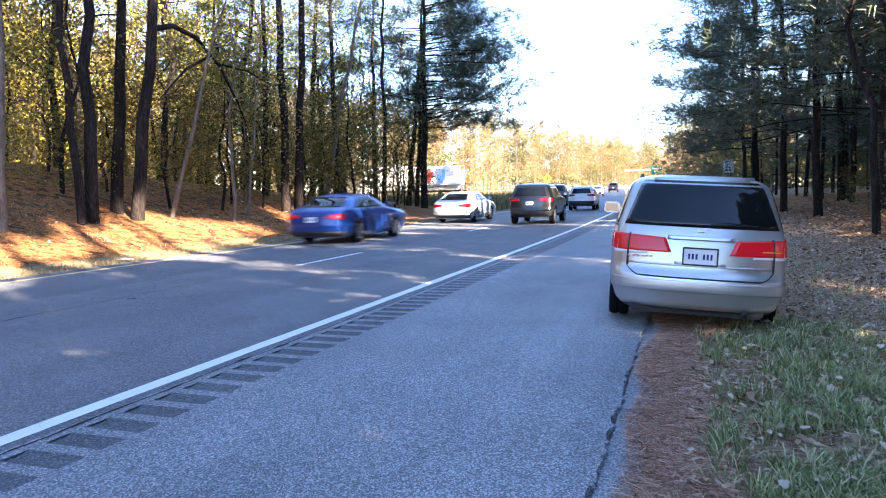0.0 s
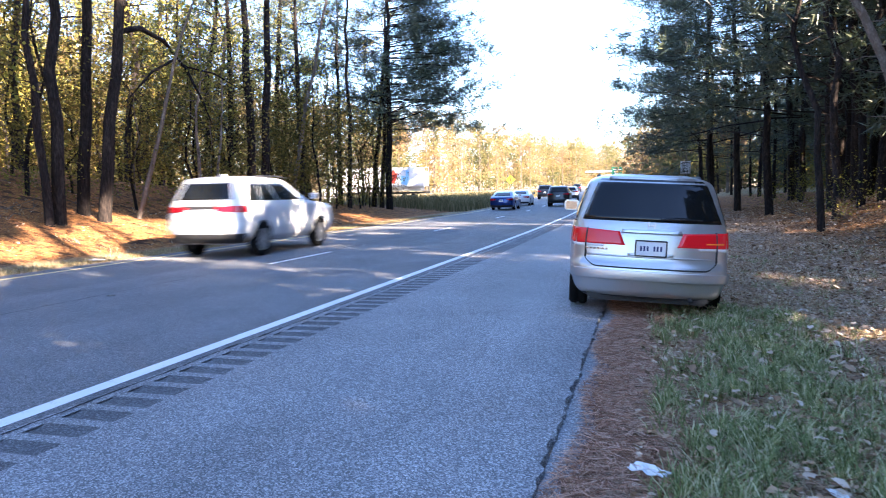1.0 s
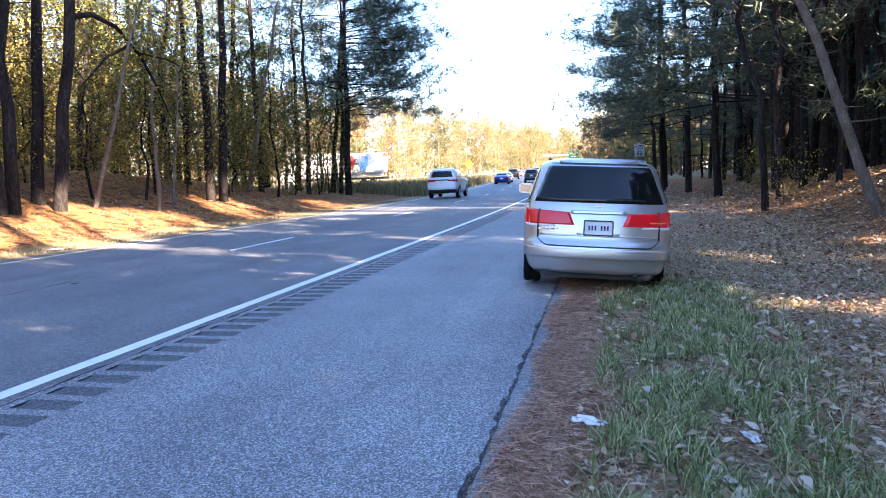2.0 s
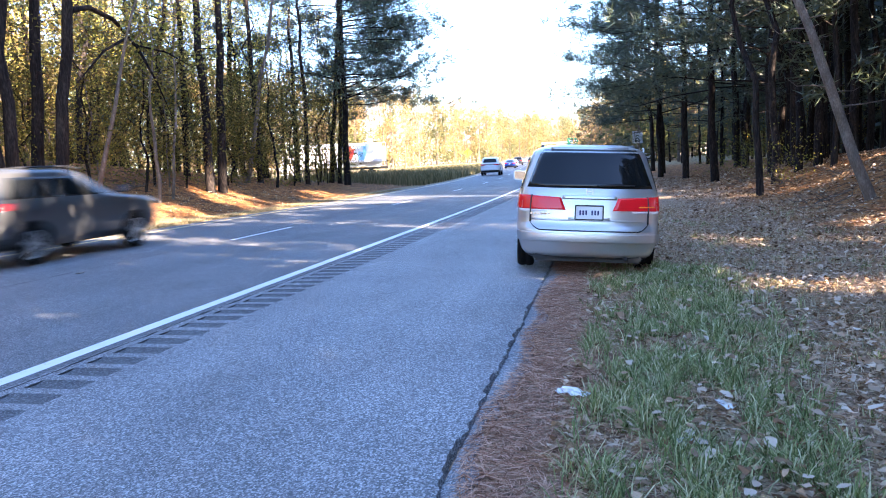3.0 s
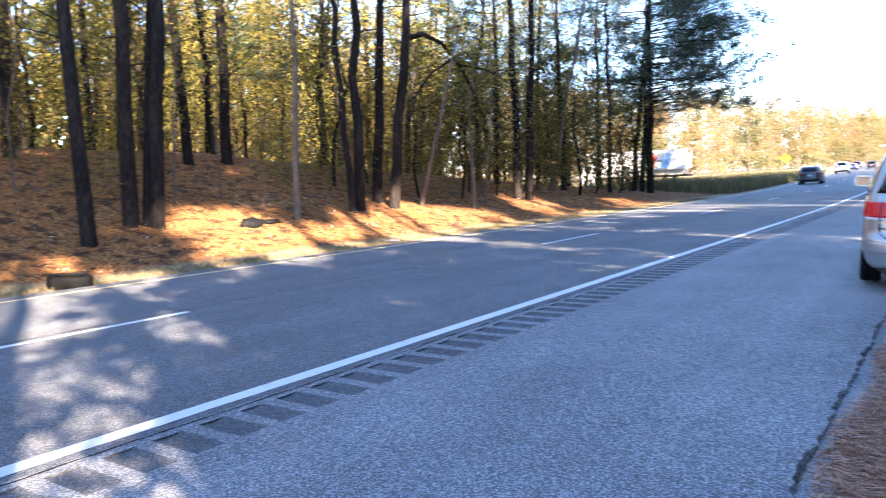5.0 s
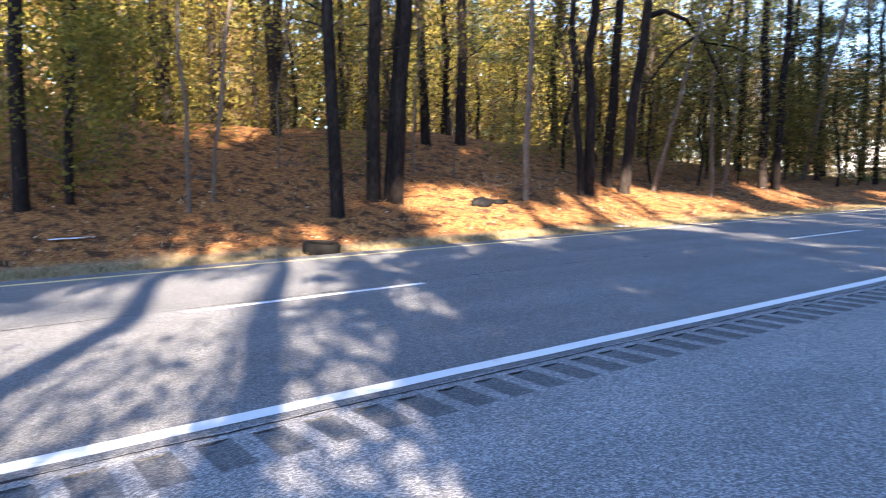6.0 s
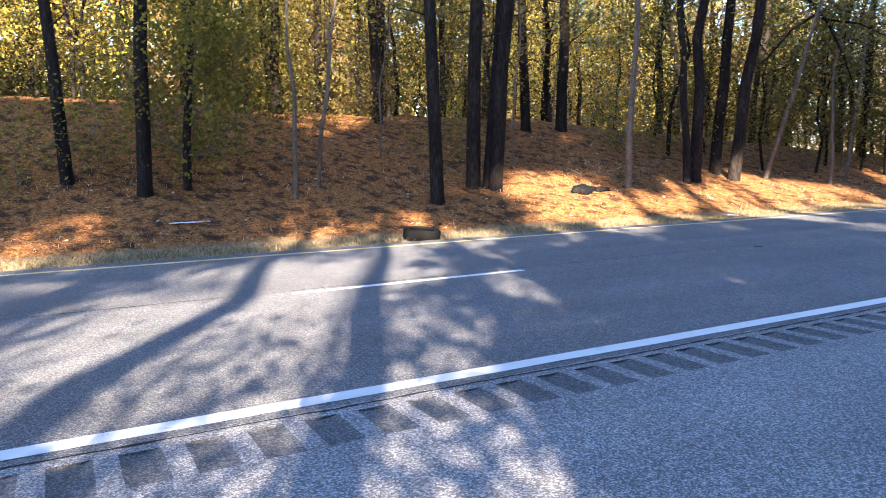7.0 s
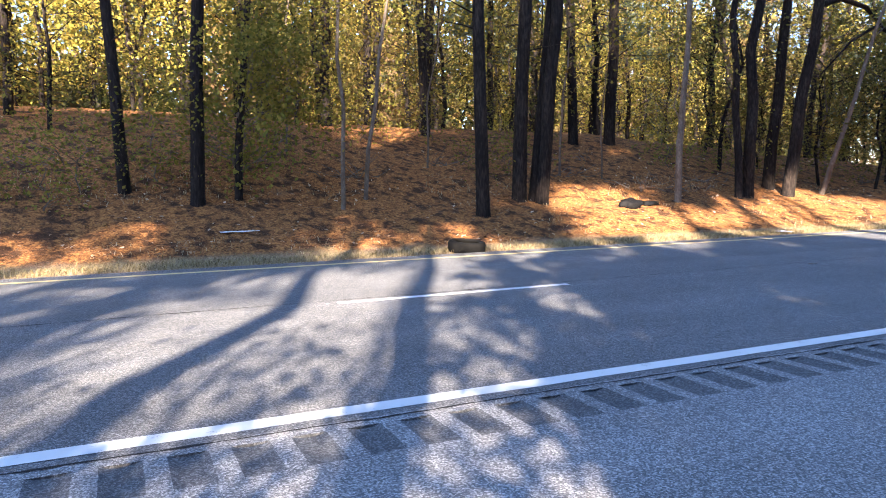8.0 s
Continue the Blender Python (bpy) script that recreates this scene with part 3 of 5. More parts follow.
scatter(THIN, spots(21, 52, (-40, -15.5, 13, 58), 2.3), 8)
scatter(KINDS, spots(1, 44, (-46, -17, -30, 13), 2.5) + spots(23, 10, (-46, -32, 16, 50), 4) + spots(11, 16, (13, 34, 82, 210), 6) + spots(12, 6, (7, 13, 90, 200), 9), 1)
scatter(GREENS, spots(2, 16, (-34, -15.0, -22, 12), 2.2) + spots(24, 12, (-30, -14.0, 12, 50), 2.6) + [(-13.0, 19.8), (-13.2, 23.5), (-14, 31), (-13.4, 37), (-13.5, 41), (-13.8, 28.5), (-15, 36), (-12.8, 33.5), (-14.5, 45), (-16.5, 49)] + spots(13, 6, (14, 30, 40, 72), 3.2) + [(11.0, -4.4), (11.8, -2.6), (10.6, 1.2), (13.0, -1.0), (-12.6, 22.0), (-13.0, 25.4), (-13.4, 29.6), (-14.6, 33.8), (-14.0, 38.6), (-14.6, 18.6)], 2)
RIGHT = [(16.4, 41.6)]
TALL_AT = [(20.5, 2.2), (23.5, -17.6), (21.9, -3.5), (14.1, 19.2), (21.2, -8.9), (19.2, -0.4)]
MIDDLE_AT = [(15.7, 11.9), (13.2, -17.7), (24.5, -15.8), (22.0, -20.2), (24.2, -24.4), (20.6, -23.6)]
YOUNG_AT = [(12.4, 0.9), (10.6, -2.4), (14.9, 1.2), (10.4, 2.4), (12.2, -2.2), (14.4, -1.0), (18.6, 9.0), (20.4, 12.0), (18.2, 14.6), (21.0, 16.4), (19.0, 19.0), (21.6, 21.0), (18.4, 23.0), (20.6, 25.5), (18.2, 28.0), (21.2, 30.0), (11.4, 4.4), (16.4, -1.3), (14.0, 6.2), (13.3, 2.1), (16.4, 4.3), (11.2, -0.8), (12.0, -4.4), (13.2, -3.9), (15.0, -3.2), (11.5, -13.2), (13.4, -15.6), (15.2, -13.4), (12.6, -10.8)]
scatter(PINES, spots(3, 16, (-44, -20, -24, 50), 5) + spots(25, 9, (-34, -17, 27, 56), 3.5) + RIGHT + MIDDLE_AT + spots(4, 84, (12.0, 36, 26, 90), 2.0), 3)
scatter(HIGH_PINES, TALL_AT + [(15.5, 17.0), (12.8, 15.6)] + spots(15, 30, (22, 50, 32, 74), 3.2) + spots(22, 60, (12.2, 26, 20, 48), 1.35), 4)
scatter(YOUNG_PINES, YOUNG_AT + spots(16, 14, (13.5, 20, 4, 17), 2.0), 5)
for x, y, turn in [(9.6, -7.4, 10), (10.3, -6.2, 80), (9.7, -5.2, 150), (10.4, -4.0, 220), (9.5, -3.0, 300), (10.6, -2.0, 40)]:
    copy_thing(GREENS[2], pose(x, y, gz(x, y) - 0.1, 0, 0, turn))
scatter(CANOPY_PINES, spots(17, 15, (23, 30, -34, 32), 4.2) + [(25.2, -19.4), (27.0, -23.2), (25.8, -27.2), (24.2, -31.0), (29.0, -20.8), (24.5, 0.0), (26.5, 4.5), (24.6, 9.0), (27.0, 13.5), (24.8, 18.0), (26.6, 23.0), (25.0, 28.0)], 6)
scatter(SHRUBS, spots(18, 34, (-17.5, -12.6, -9, 44), 1.3) + [(-12.2, -4.2), (-11.6, -3.4), (-12.4, -2.8), (-11.9, -5.2)] + spots(19, 4, (9.6, 13, 24, 46), 3.0), 7)
for i, (x, y, r, lx) in enumerate([(11.5, -6.3, 0.2, 0.6), (13.2, -8.6, 0.24, -0.4), (10.8, -10.2, 0.2, 0.3), (14.6, -11.4, 0.22, 0.5)]):
    t = tree("pine_tree", M_BARK, M_NEEDLES, *pine(440 + i, 16, r, (lx, 0.4), 0.55, 2.6, 20, 0.6, 14, 0.05, 6, None, 0.16), "dark-barked pine beside the shoulder", "pines at the shoulder")
    stand(t, x, y)
for i, (x, y, h) in enumerate([(7.9, 49.8, 19), (8.9, 43.6, 20), (9.5, 36.0, 18), (8.6, 57, 19), (8.4, 66, 17), (11.5, 33, 19)]):
    t = tree("pine_tree", M_BARK, M_NEEDLES, *pine(400 + i, h, 0.2, (-0.4, 0.2), 0.2, 7.0, 46, 0.55, 14, 0.026, 8, math.pi, 0.08), "tall pine with long boughs over the shoulder", "pines at the shoulder")
    stand(t, x, y)
for i, (x, y, r, h) in enumerate([(9.2, 23.8, 0.12, 15), (10.5, 27.8, 0.15, 17), (11.8, 29.8, 0.16, 18)]):
    t = tree("pine_tree", M_BARK, M_NEEDLES, *pine(410 + i, h, r, (-1.6 + 0.9 * i, 0.4), 0.42, 2.8, 24, 0.5, 12, 0.024, 22, None, 0.2), "dark crooked pine at the wood's edge", "pines at the shoulder")
    stand(t, x, y)
t = tree("leaning_tree", M_PALE_BARK, M_NEEDLES, *pine(420, 12, 0.13, (-4.4, 1.0), 0.5, 2.4, 12, 0.5, 12, 0.03, 12, None, 0.1), "leaning grey-barked tree at the wood's edge")
stand(t, 10.3, 16.8)
t = tree("bush", M_PALE_BARK, M_LEAF_OLIVE, *broadleaf(430, 3.9, 0.05, (0.2, 0.3), 0.1, 36, 1.8, 8, 26, 0.1, 0.26), "leafy yellow-green bush on the bank")
stand(t, -12.3, 0.3)


def far_woods():
    """The autumn woods beyond the median, as one mass of trees."""
    rng = np.random.default_rng(9)
    wv, wf, cv, cf = [], [], [], []
    for k in range(620):
        s = (k + rng.uniform(0, 1)) / 260 if k < 260 else rng.uniform(0, 1)
        if k < 260:
            x, y = -92 + 74 * s + rng.normal(0, 6), 130 + 350 * s + rng.normal(0, 12)
        elif k < 300:
            x, y = -20 + 75 * s, 480 + rng.normal(0, 12)
        elif 430 <= k < 500:
            y = 92 + 150 * s
            x = xoff(y) + 10.5 + 24 * rng.uniform(0, 1)
        else:
            x, y = -48 - 18 * rng.uniform(0, 1), -60 + 135 * s
        h = rng.uniform(20, 29) if k < 260 else rng.uniform(14, 24) if k < 430 else rng.uniform(8, 14) if k < 500 else rng.uniform(6, 15)
        z = zroad(y)
        tube(wv, wf, [(x, y, z - 0.3), (x, y, z + h * 0.8)], [0.22, 0.08], 4)
        for _ in range(26):
            q = rng.uniform(0.06, 1.0)
            c = Vector((x + rng.normal(0, 2.6) * (1.1 - q * 0.6), y + rng.normal(0, 2.6) * (1.1 - q * 0.6), z + h * q))
            leaves(cv, cf, rng, c, 1.1, 18, 0.75, 0.8)
    top = tagged(new("far_woods"), "distant line of yellow and orange autumn woods", "woods", kind="stuff")
    part("trunks", raw("trunks", wv, wf, [M_PALE_BARK]), None, top)
    part("crowns", raw("crowns", cv, cf, [M_LEAF_FAR]), None, top)


M_LEAF_FAR = leafy("distant_autumn_leaves", [(0.05, 0.064, 0.032), (0.105, 0.1, 0.042), (0.175, 0.138, 0.055), (0.19, 0.12, 0.056), (0.21, 0.165, 0.11)], 0.35, drift=0.09)
far_woods()


def dark_woods():
    """The depth of the pine woods beside the shoulder."""
    rng = np.random.default_rng(19)
    wv, wf, cv, cf = [], [], [], []
    for k in range(190):
        x, y = rng.uniform(27, 56), rng.uniform(24, 160)
        z, h = gz(x, y), rng.uniform(13, 21)
        tube(wv, wf, [(x, y, z - 0.3), (x, y, z + h * 0.9)], [0.2, 0.08], 4)
        for _ in range(24):
            leaves(cv, cf, rng, Vector((x + rng.normal(0, 1.8), y + rng.normal(0, 1.8), z + h * rng.uniform(0.02, 0.95))), 1.0, 22, 0.85, 0.8)
    top = tagged(new("pine_woods"), "deep dark pine woods behind the roadside trees", "woods", kind="stuff")
    part("trunks", raw("trunks", wv, wf, [M_BARK]), None, top)
    part("crowns", raw("crowns", cv, cf, [M_NEEDLES]), None, top)


dark_woods()


# ---- vehicles ----
def paint(name, color, metal=0.0, rough=0.3, coat=0.6):
    m = grained(name, [(0.3, tuple(c * 0.93 for c in color)), (0.7, color)], rough, (3, 700), 0.3, 0.0)
    b = m.node_tree.nodes["Principled BSDF"]
    b.inputs["Metallic"].default_value = metal
    b.inputs["Coat Weight"].default_value = coat
    b.inputs["Coat Roughness"].default_value = 0.08
    return m


M_SILVER = paint("silver_paint", (0.5, 0.5, 0.495), 0.7, 0.3)
M_GREY = paint("grey_paint", (0.085, 0.086, 0.088), 0.5, 0.32)
M_WHITE = paint("white_paint", (0.66, 0.66, 0.66))
M_BLUE = paint("blue_paint", (0.008, 0.034, 0.19), 0.4)
M_BLACK = paint("black_paint", (0.008, 0.0085, 0.01))
M_GLASS = material("tinted_glass", (0.006, 0.007, 0.008), 0.04, 0.0, 0.3)
M_TRIM = grained("black_plastic", [(0.3, (0.012, 0.012, 0.013)), (0.8, (0.03, 0.03, 0.031))], 0.6, (5, 150), 0.5, 0.2, 0.002)
M_RUBBER = grained("tyre_rubber", [(0.3, (0.004, 0.004, 0.004)), (0.8, (0.011, 0.0105, 0.01))], 0.9, (8, 90), 0.5, 0.4, 0.004, (1, 1, 1), 0.12)
M_ALLOY = material("alloy", (0.55, 0.56, 0.57), 0.3, 0.9)
M_CHROME = material("chrome", (0.75, 0.76, 0.78), 0.15, 1.0)
M_MIRROR = material("mirror_glass", (0.22, 0.26, 0.32), 0.05, 1.0)
M_RED = material("red_lens", (0.35, 0.004, 0.01), 0.15, 0.0, 0.6)
M_REDLIT = material("lit_red_lens", (0.42, 0.005, 0.014), 0.15, 0.0, 0.6)
M_REDLIT.node_tree.nodes["Principled BSDF"].inputs["Emission Color"].default_value = (1, 0.03, 0.02, 1)
M_REDLIT.node_tree.nodes["Principled BSDF"].inputs["Emission Strength"].default_value = 0.012
M_AMBER = material("amber_lens", (0.8, 0.25, 0.02), 0.2)
M_CLEAR = material("clear_lens", (0.7, 0.68, 0.66), 0.12, 0.0, 0.6)
M_PLATE = grained("plate_white", [(0.3, (0.62, 0.63, 0.66)), (0.7, (0.75, 0.76, 0.78))], 0.45, (4, 60), 0.5, 0.0)
M_INK = material("plate_ink", (0.02, 0.03, 0.12), 0.5)


class Shell:
    """A car's skin as plan outlines stacked in height: levels of z, half-width, rear and front."""

    def __init__(self, levels, bow=0.16, tuck=0.09, soft=3):
        lv = np.array(levels, float)
        self.z = np.arange(lv[0, 0], lv[-1, 0] + 1e-6, 0.02)
        cols = [np.interp(self.z, lv[:, 0], lv[:, k]) for k in (1, 2, 3)]
        for _ in range(soft):
            cols = [np.r_[c[0], (c[:-2] + 2 * c[1:-1] + c[2:]) / 4, c[-1]] for c in cols]
        self.w, self.r, self.f = cols
        self.bow, self.tuck = bow, tuck

    def at(self, s, z):
        """The skin's point. s: -1..1 over the rear from side to side, 1..3 forward along one side, -1..-3 along the other, 3..5 over the front."""
        w, r, f = (float(np.interp(z, self.z, c)) for c in (self.w, self.r, self.f))
        if -1 <= s <= 1:
            a, b = s, -1.0
        elif 1 < s <= 3:
            a, b = 1.0, s - 2
        elif -3 <= s < -1:
            a, b = -1.0, -s - 2
        else:
            a, b = 4 - s, 1.0
        bow = min(self.bow, (f - r) * 0.3)
        return Vector((w * a * (1 - self.tuck * abs(b) ** 8), (r + f) / 2 + b * ((f - r) / 2 - bow * abs(a) ** 3), z))

    def body(self, name, mat, wheels, radius):
        ss = [-1 + 2 * k / 20 for k in range(20)] + [1 + 2 * k / 40 for k in range(40)] + [3 + 2 * k / 20 for k in range(20)] + [-3 + 2 * k / 40 for k in range(40)]
        n = len(ss)
        verts = [tuple(self.at(s, z)) for z in self.z for s in ss]
        faces = [(k * n + i, k * n + (i + 1) % n, (k + 1) * n + (i + 1) % n, (k + 1) * n + i) for k in range(len(self.z) - 1) for i in range(n)]
        top = (len(self.z) - 1) * n
        faces += [tuple(range(n - 1, -1, -1)), tuple(range(top, top + n))]
        ob = bpy.data.objects.new(name, raw(name, verts, faces, [mat], None, True))
        scene.collection.objects.link(ob)
        wide = float(self.w.max())
        bm = bmesh.new()
        for y in wheels:
            for side in (-1, 1):
                bmesh.ops.create_cone(bm, cap_ends=True, segments=36, radius1=radius * 1.13, radius2=radius * 1.13, depth=0.5, matrix=pose(side * wide, y, radius * 1.02, 0, 90, 0))
        cutter = new("cutter", mesh("cutter", bm))
        cutter.data.materials.append(M_TRIM)
        mod = ob.modifiers.new("wells", "BOOLEAN")
        mod.operation, mod.object, mod.solver = "DIFFERENCE", cutter, "EXACT"
        mod.material_mode = "TRANSFER"
        me = bpy.data.meshes.new_from_object(ob.evaluated_get(bpy.context.evaluated_depsgraph_get()))
        bpy.data.objects.remove(ob)
        bpy.data.objects.remove(cutter)
        me.name = name
        return me

    def patch(self, s0, s1, z0, z1, off=0.006, back=0.012, shape=None, ns=14, nz=8, top=None):
        """A panel lying on the skin; shape(u, v) gives a place to each corner of the unit square. Its rim goes down into the skin."""
        def point(u, v, o):
            if shape:
                u, v = shape(u, v)
            s, z = s0 + (s1 - s0) * u, z0 + (z1 - z0) * v
            p = self.at(s, z)
            e = 0.004
            ds, dz = self.at(s + e, z) - self.at(s - e, z), self.at(s, z + e) - self.at(s, z - e)
            nn = ds.cross(dz).normalized()
            return tuple(p + nn * o)
        verts, faces = [], []
        for o in (off, -back):
            for j in range(nz + 1):
                for i in range(ns + 1):
                    verts.append(point(i / ns, j / nz, o))
        w, layer = ns + 1, (ns + 1) * (nz + 1)
        faces += [(j * w + i, j * w + i + 1, (j + 1) * w + i + 1, (j + 1) * w + i) for j in range(nz) for i in range(ns)]
        rim = [i for i in range(ns)] + [j * w + ns for j in range(nz)] + [nz * w + i for i in range(ns, 0, -1)] + [j * w for j in range(nz, 0, -1)]
        for a, b in zip(rim, rim[1:] + rim[:1]):
            faces.append((b, a, a + layer, b + layer))
        return verts, faces


def lathe(profile, seg=28, axis="X"):
    verts, faces = [], []
    for k in range(seg):
        a = 2 * math.pi * k / seg
        for r, h in profile:
            verts.append((h, r * math.cos(a), r * math.sin(a)))
    n = len(profile)
    for k in range(seg):
        for i in range(n - 1):
            faces.append((k * n + i, k * n + i + 1, ((k + 1) % seg) * n + i + 1, ((k + 1) % seg) * n + i))
    return verts, faces


def boxes(*specs):
    """Bevelled boxes: centre, size, turn in degrees."""
    bm = bmesh.new()
    for c, s, *r in specs:
        m = pose(*c, *(r[0] if r else (0, 0, 0))) @ Matrix.Diagonal((*s, 1))
        bmesh.ops.create_cube(bm, size=1, matrix=m)
    bmesh.ops.bevel(bm, geom=bm.edges[:], offset=min(min(s) for _, s, *_ in specs) * 0.22, segments=2, affect="EDGES")
    return bm


def wheel(car, x, y, radius, width=0.22, spokes=7):
    side = 1 if x > 0 else -1
    hub = new("wheel")
    hub.parent, hub.matrix_basis = car, pose(x, y, radius)
    h = width / 2
    r = radius
    prof = [(r * 0.66, -h), (r * 0.9, -h), (r * 0.98, -h * 0.8), (r, -h * 0.5), (r, -0.02), (r - 0.012, -0.012), (r - 0.012, 0.012), (r, 0.02), (r, h * 0.5), (r * 0.98, h * 0.8), (r * 0.9, h), (r * 0.66, h), (r * 0.64, 0)]
    part("tyre", raw("tyre", *lathe(prof), [M_RUBBER], None, True), None, hub)
    bm = bmesh.new()
    bmesh.ops.create_cone(bm, cap_ends=True, segments=28, radius1=r * 0.65, radius2=r * 0.65, depth=0.02, matrix=pose(side * h * 0.35, 0, 0, 0, 90, 0))
    part("brake_backing", bm, M_TRIM, hub)
    bm = bmesh.new()
    bmesh.ops.create_cone(bm, cap_ends=True, segments=20, radius1=r * 0.16, radius2=r * 0.13, depth=0.05, matrix=pose(side * h * 0.75, 0, 0, 0, 90 * side, 0))
    for k in range(spokes):
        a = 360 * k / spokes
        m = pose(side * h * 0.7, 0, 0, a, 0, 0) @ pose(0, 0, r * 0.37) @ Matrix.Diagonal((0.03, r * 0.13, r * 0.52, 1))
        bmesh.ops.create_cube(bm, size=1, matrix=m)
    rim = mesh("rim", bm)
    rv, rf = lathe([(r * 0.66, side * h * 0.95), (r * 0.6, side * h * 0.85), (r * 0.6, side * h * 0.3)])
    bm = bmesh.new()
    bm.from_mesh(rim)
    other = raw("rim", rv, rf)
    bm.from_mesh(other)
    part("rim", bm, M_ALLOY, hub, "alloy rim")
    return hub


def skin(name, shell, mat, car, *args, label="", **kw):
    v, f = shell.patch(*args, **kw)
    return part(name, raw(name, v, f, [mat], None, True), None, car, label)


SUV = [(0.30, 0.80, -2.15, 2.2), (0.42, 0.93, -2.36, 2.34), (0.62, 0.98, -2.40, 2.40), (0.72, 0.985, -2.36, 2.40), (0.98, 0.985, -2.33, 2.34), (1.08, 0.97, -2.31, 2.1), (1.16, 0.945, -2.28, 1.15),
       (1.22, 0.92, -2.25, 0.95), (1.55, 0.80, -2.06, 0.35), (1.66, 0.76, -1.98, 0.1), (1.71, 0.70, -1.85, -0.15), (1.74, 0.5, -1.5, -0.5)]
SEDAN = [(0.20, 0.80, -2.1, 2.15), (0.32, 0.90, -2.32, 2.32), (0.55, 0.925, -2.36, 2.36), (0.80, 0.92, -2.34, 2.2), (0.93, 0.90, -2.30, 1.75), (1.0, 0.875, -2.2, 1.1), (1.04, 0.85, -1.95, 0.95),
         (1.28, 0.73, -1.38, 0.42), (1.38, 0.67, -1.05, 0.1), (1.43, 0.6, -0.8, -0.1), (1.45, 0.42, -0.5, -0.3)]
VAN = [(0.23, 0.80, -2.30, 2.35), (0.29, 0.90, -2.52, 2.5), (0.50, 0.965, -2.575, 2.58), (0.64, 0.975, -2.57, 2.56), (0.70, 0.975, -2.515, 2.5), (0.90, 0.975, -2.50, 2.35), (1.02, 0.965, -2.48, 2.1), (1.12, 0.945, -2.455, 1.5),
       (1.2, 0.92, -2.42, 1.25), (1.5, 0.825, -2.28, 0.6), (1.64, 0.775, -2.20, 0.25), (1.70, 0.72, -2.10, 0.0), (1.735, 0.62, -1.95, -0.25), (1.75, 0.45, -1.7, -0.5)]


def scaled(levels, length, width, height):
    ls, ws, hs = length / (levels[4][3] - levels[2][2]), width / (2 * max(l[1] for l in levels)), height / levels[-1][0]
    return [(z * hs, w * ws, r * ls, f * ls) for z, w, r, f in levels]


WHEELS = {}


def car(name, base, size, mat, label, radius, axle, style):
    """A passenger car with glass, lamps, bumper, plate, mirrors and wheels."""
    top = tagged(new(name), label, "car", style.get("group", "cars on the road"))
    length, width, height = size
    sh = Shell(scaled(base, *size))
    hs = height / base[-1][0]
    part("body", sh.body("body", mat, axle, radius), None, top)
    g0, g1 = style["glass"]
    skin("rear_window", sh, M_GLASS, top, -style.get("rear", 0.84), style.get("rear", 0.84), g0[0], g0[1], shape=lambda u, v: (0.5 + (u - 0.5) * (1 - 0.05 * v), v), ns=24)
    for side in (-1, 1):
        for b0, b1, lean0, lean1 in style["side"]:
            s0, s1 = side * (2 + b0), side * (2 + b1)
            if side < 0:
                skin("side_window", sh, M_GLASS, top, s1, s0, g1[0], g1[1], shape=lambda u, v, p=lean0, q=lean1: (v * q + u * (1 - v * (p + q)), v))
            else:
                skin("side_window", sh, M_GLASS, top, s0, s1, g1[0], g1[1], shape=lambda u, v, p=lean0, q=lean1: (v * p + u * (1 - v * (p + q)), v))
        l0, l1, z0, z1 = style["lamp"]
        a, b = (l0, l1) if side > 0 else (-l1, -l0)
        skin("tail_light", sh, style.get("lens", M_RED), top, a, b, z0, z1, off=0.012, label="red tail light", shape=(lambda u, v, k=side: (u + 0.1 * v * ((1 - u) if k > 0 else -u), v * (0.86 + 0.14 * (u if k > 0 else 1 - u)))) if style.get("square") else lambda u, v, k=side: ((u, v * (0.55 + 0.45 * u) + 0.25 * (1 - u)) if k > 0 else (u, v * (0.55 + 0.45 * (1 - u)) + 0.25 * u)))
        mz = g1[0] + 0.03
        mir = part("mirror", boxes(((side * (width / 2 + 0.07), style["mirror"], mz + 0.06), (0.22, 0.1, 0.16))), style.get("mirror_mat", M_TRIM), top)
        part("mirror_glass", boxes(((side * (width / 2 + 0.075), style["mirror"] - 0.052, mz + 0.06), (0.17, 0.012, 0.115))), M_MIRROR, mir, "mirror glass")
        for y in axle:
            WHEELS.setdefault(top, []).append(wheel(top, side * (width / 2 - 0.13), y, radius, 0.22, style.get("spokes", 7)))
    skin("windscreen", sh, M_GLASS, top, 3.12, 4.88, g1[0] + 0.02, g1[1], ns=18)
    for side in (-1, 1):
        skin("headlight", sh, M_CLEAR, top, 4 + side * 0.55 - 0.25, 4 + side * 0.55 + 0.25, 0.68 * hs, 0.82 * hs, off=0.01)
    skin("grille", sh, M_TRIM, top, 3.7, 4.3, 0.55 * hs, 0.8 * hs, off=0.01)
    skin("lower_bumper", sh, M_TRIM, top, -1.1, 1.1, style["bumper"][0], style["bumper"][1], off=0.012, ns=20)
    p = sh.at(0, style["plate"])
    part("licence_plate", boxes(((0, p.y - 0.012, style["plate"]), (0.31, 0.012, 0.15))), M_PLATE, top, "small white plate with plain dark bars")
    for k in (0, 1, 2, 4, 5, 6):
        part("plate_bar", boxes(((-0.105 + 0.035 * k, p.y - 0.0195, style["plate"]), (0.02, 0.004, 0.055))), M_INK, top)
    if style.get("rails"):
        for side in (-1, 1):
            zr = sh.z[-1] - 0.03
            v, f = [], []
            tube(v, f, [(side * width * 0.33, q, zr + h) for q, h in ((-1.5, -0.06), (-1.3, 0.03), (-0.2, 0.045), (0.2, 0.0))], [0.02] * 4, 6)
            part("roof_rail", raw("roof_rail", v, f, [M_TRIM], None, True), None, top)
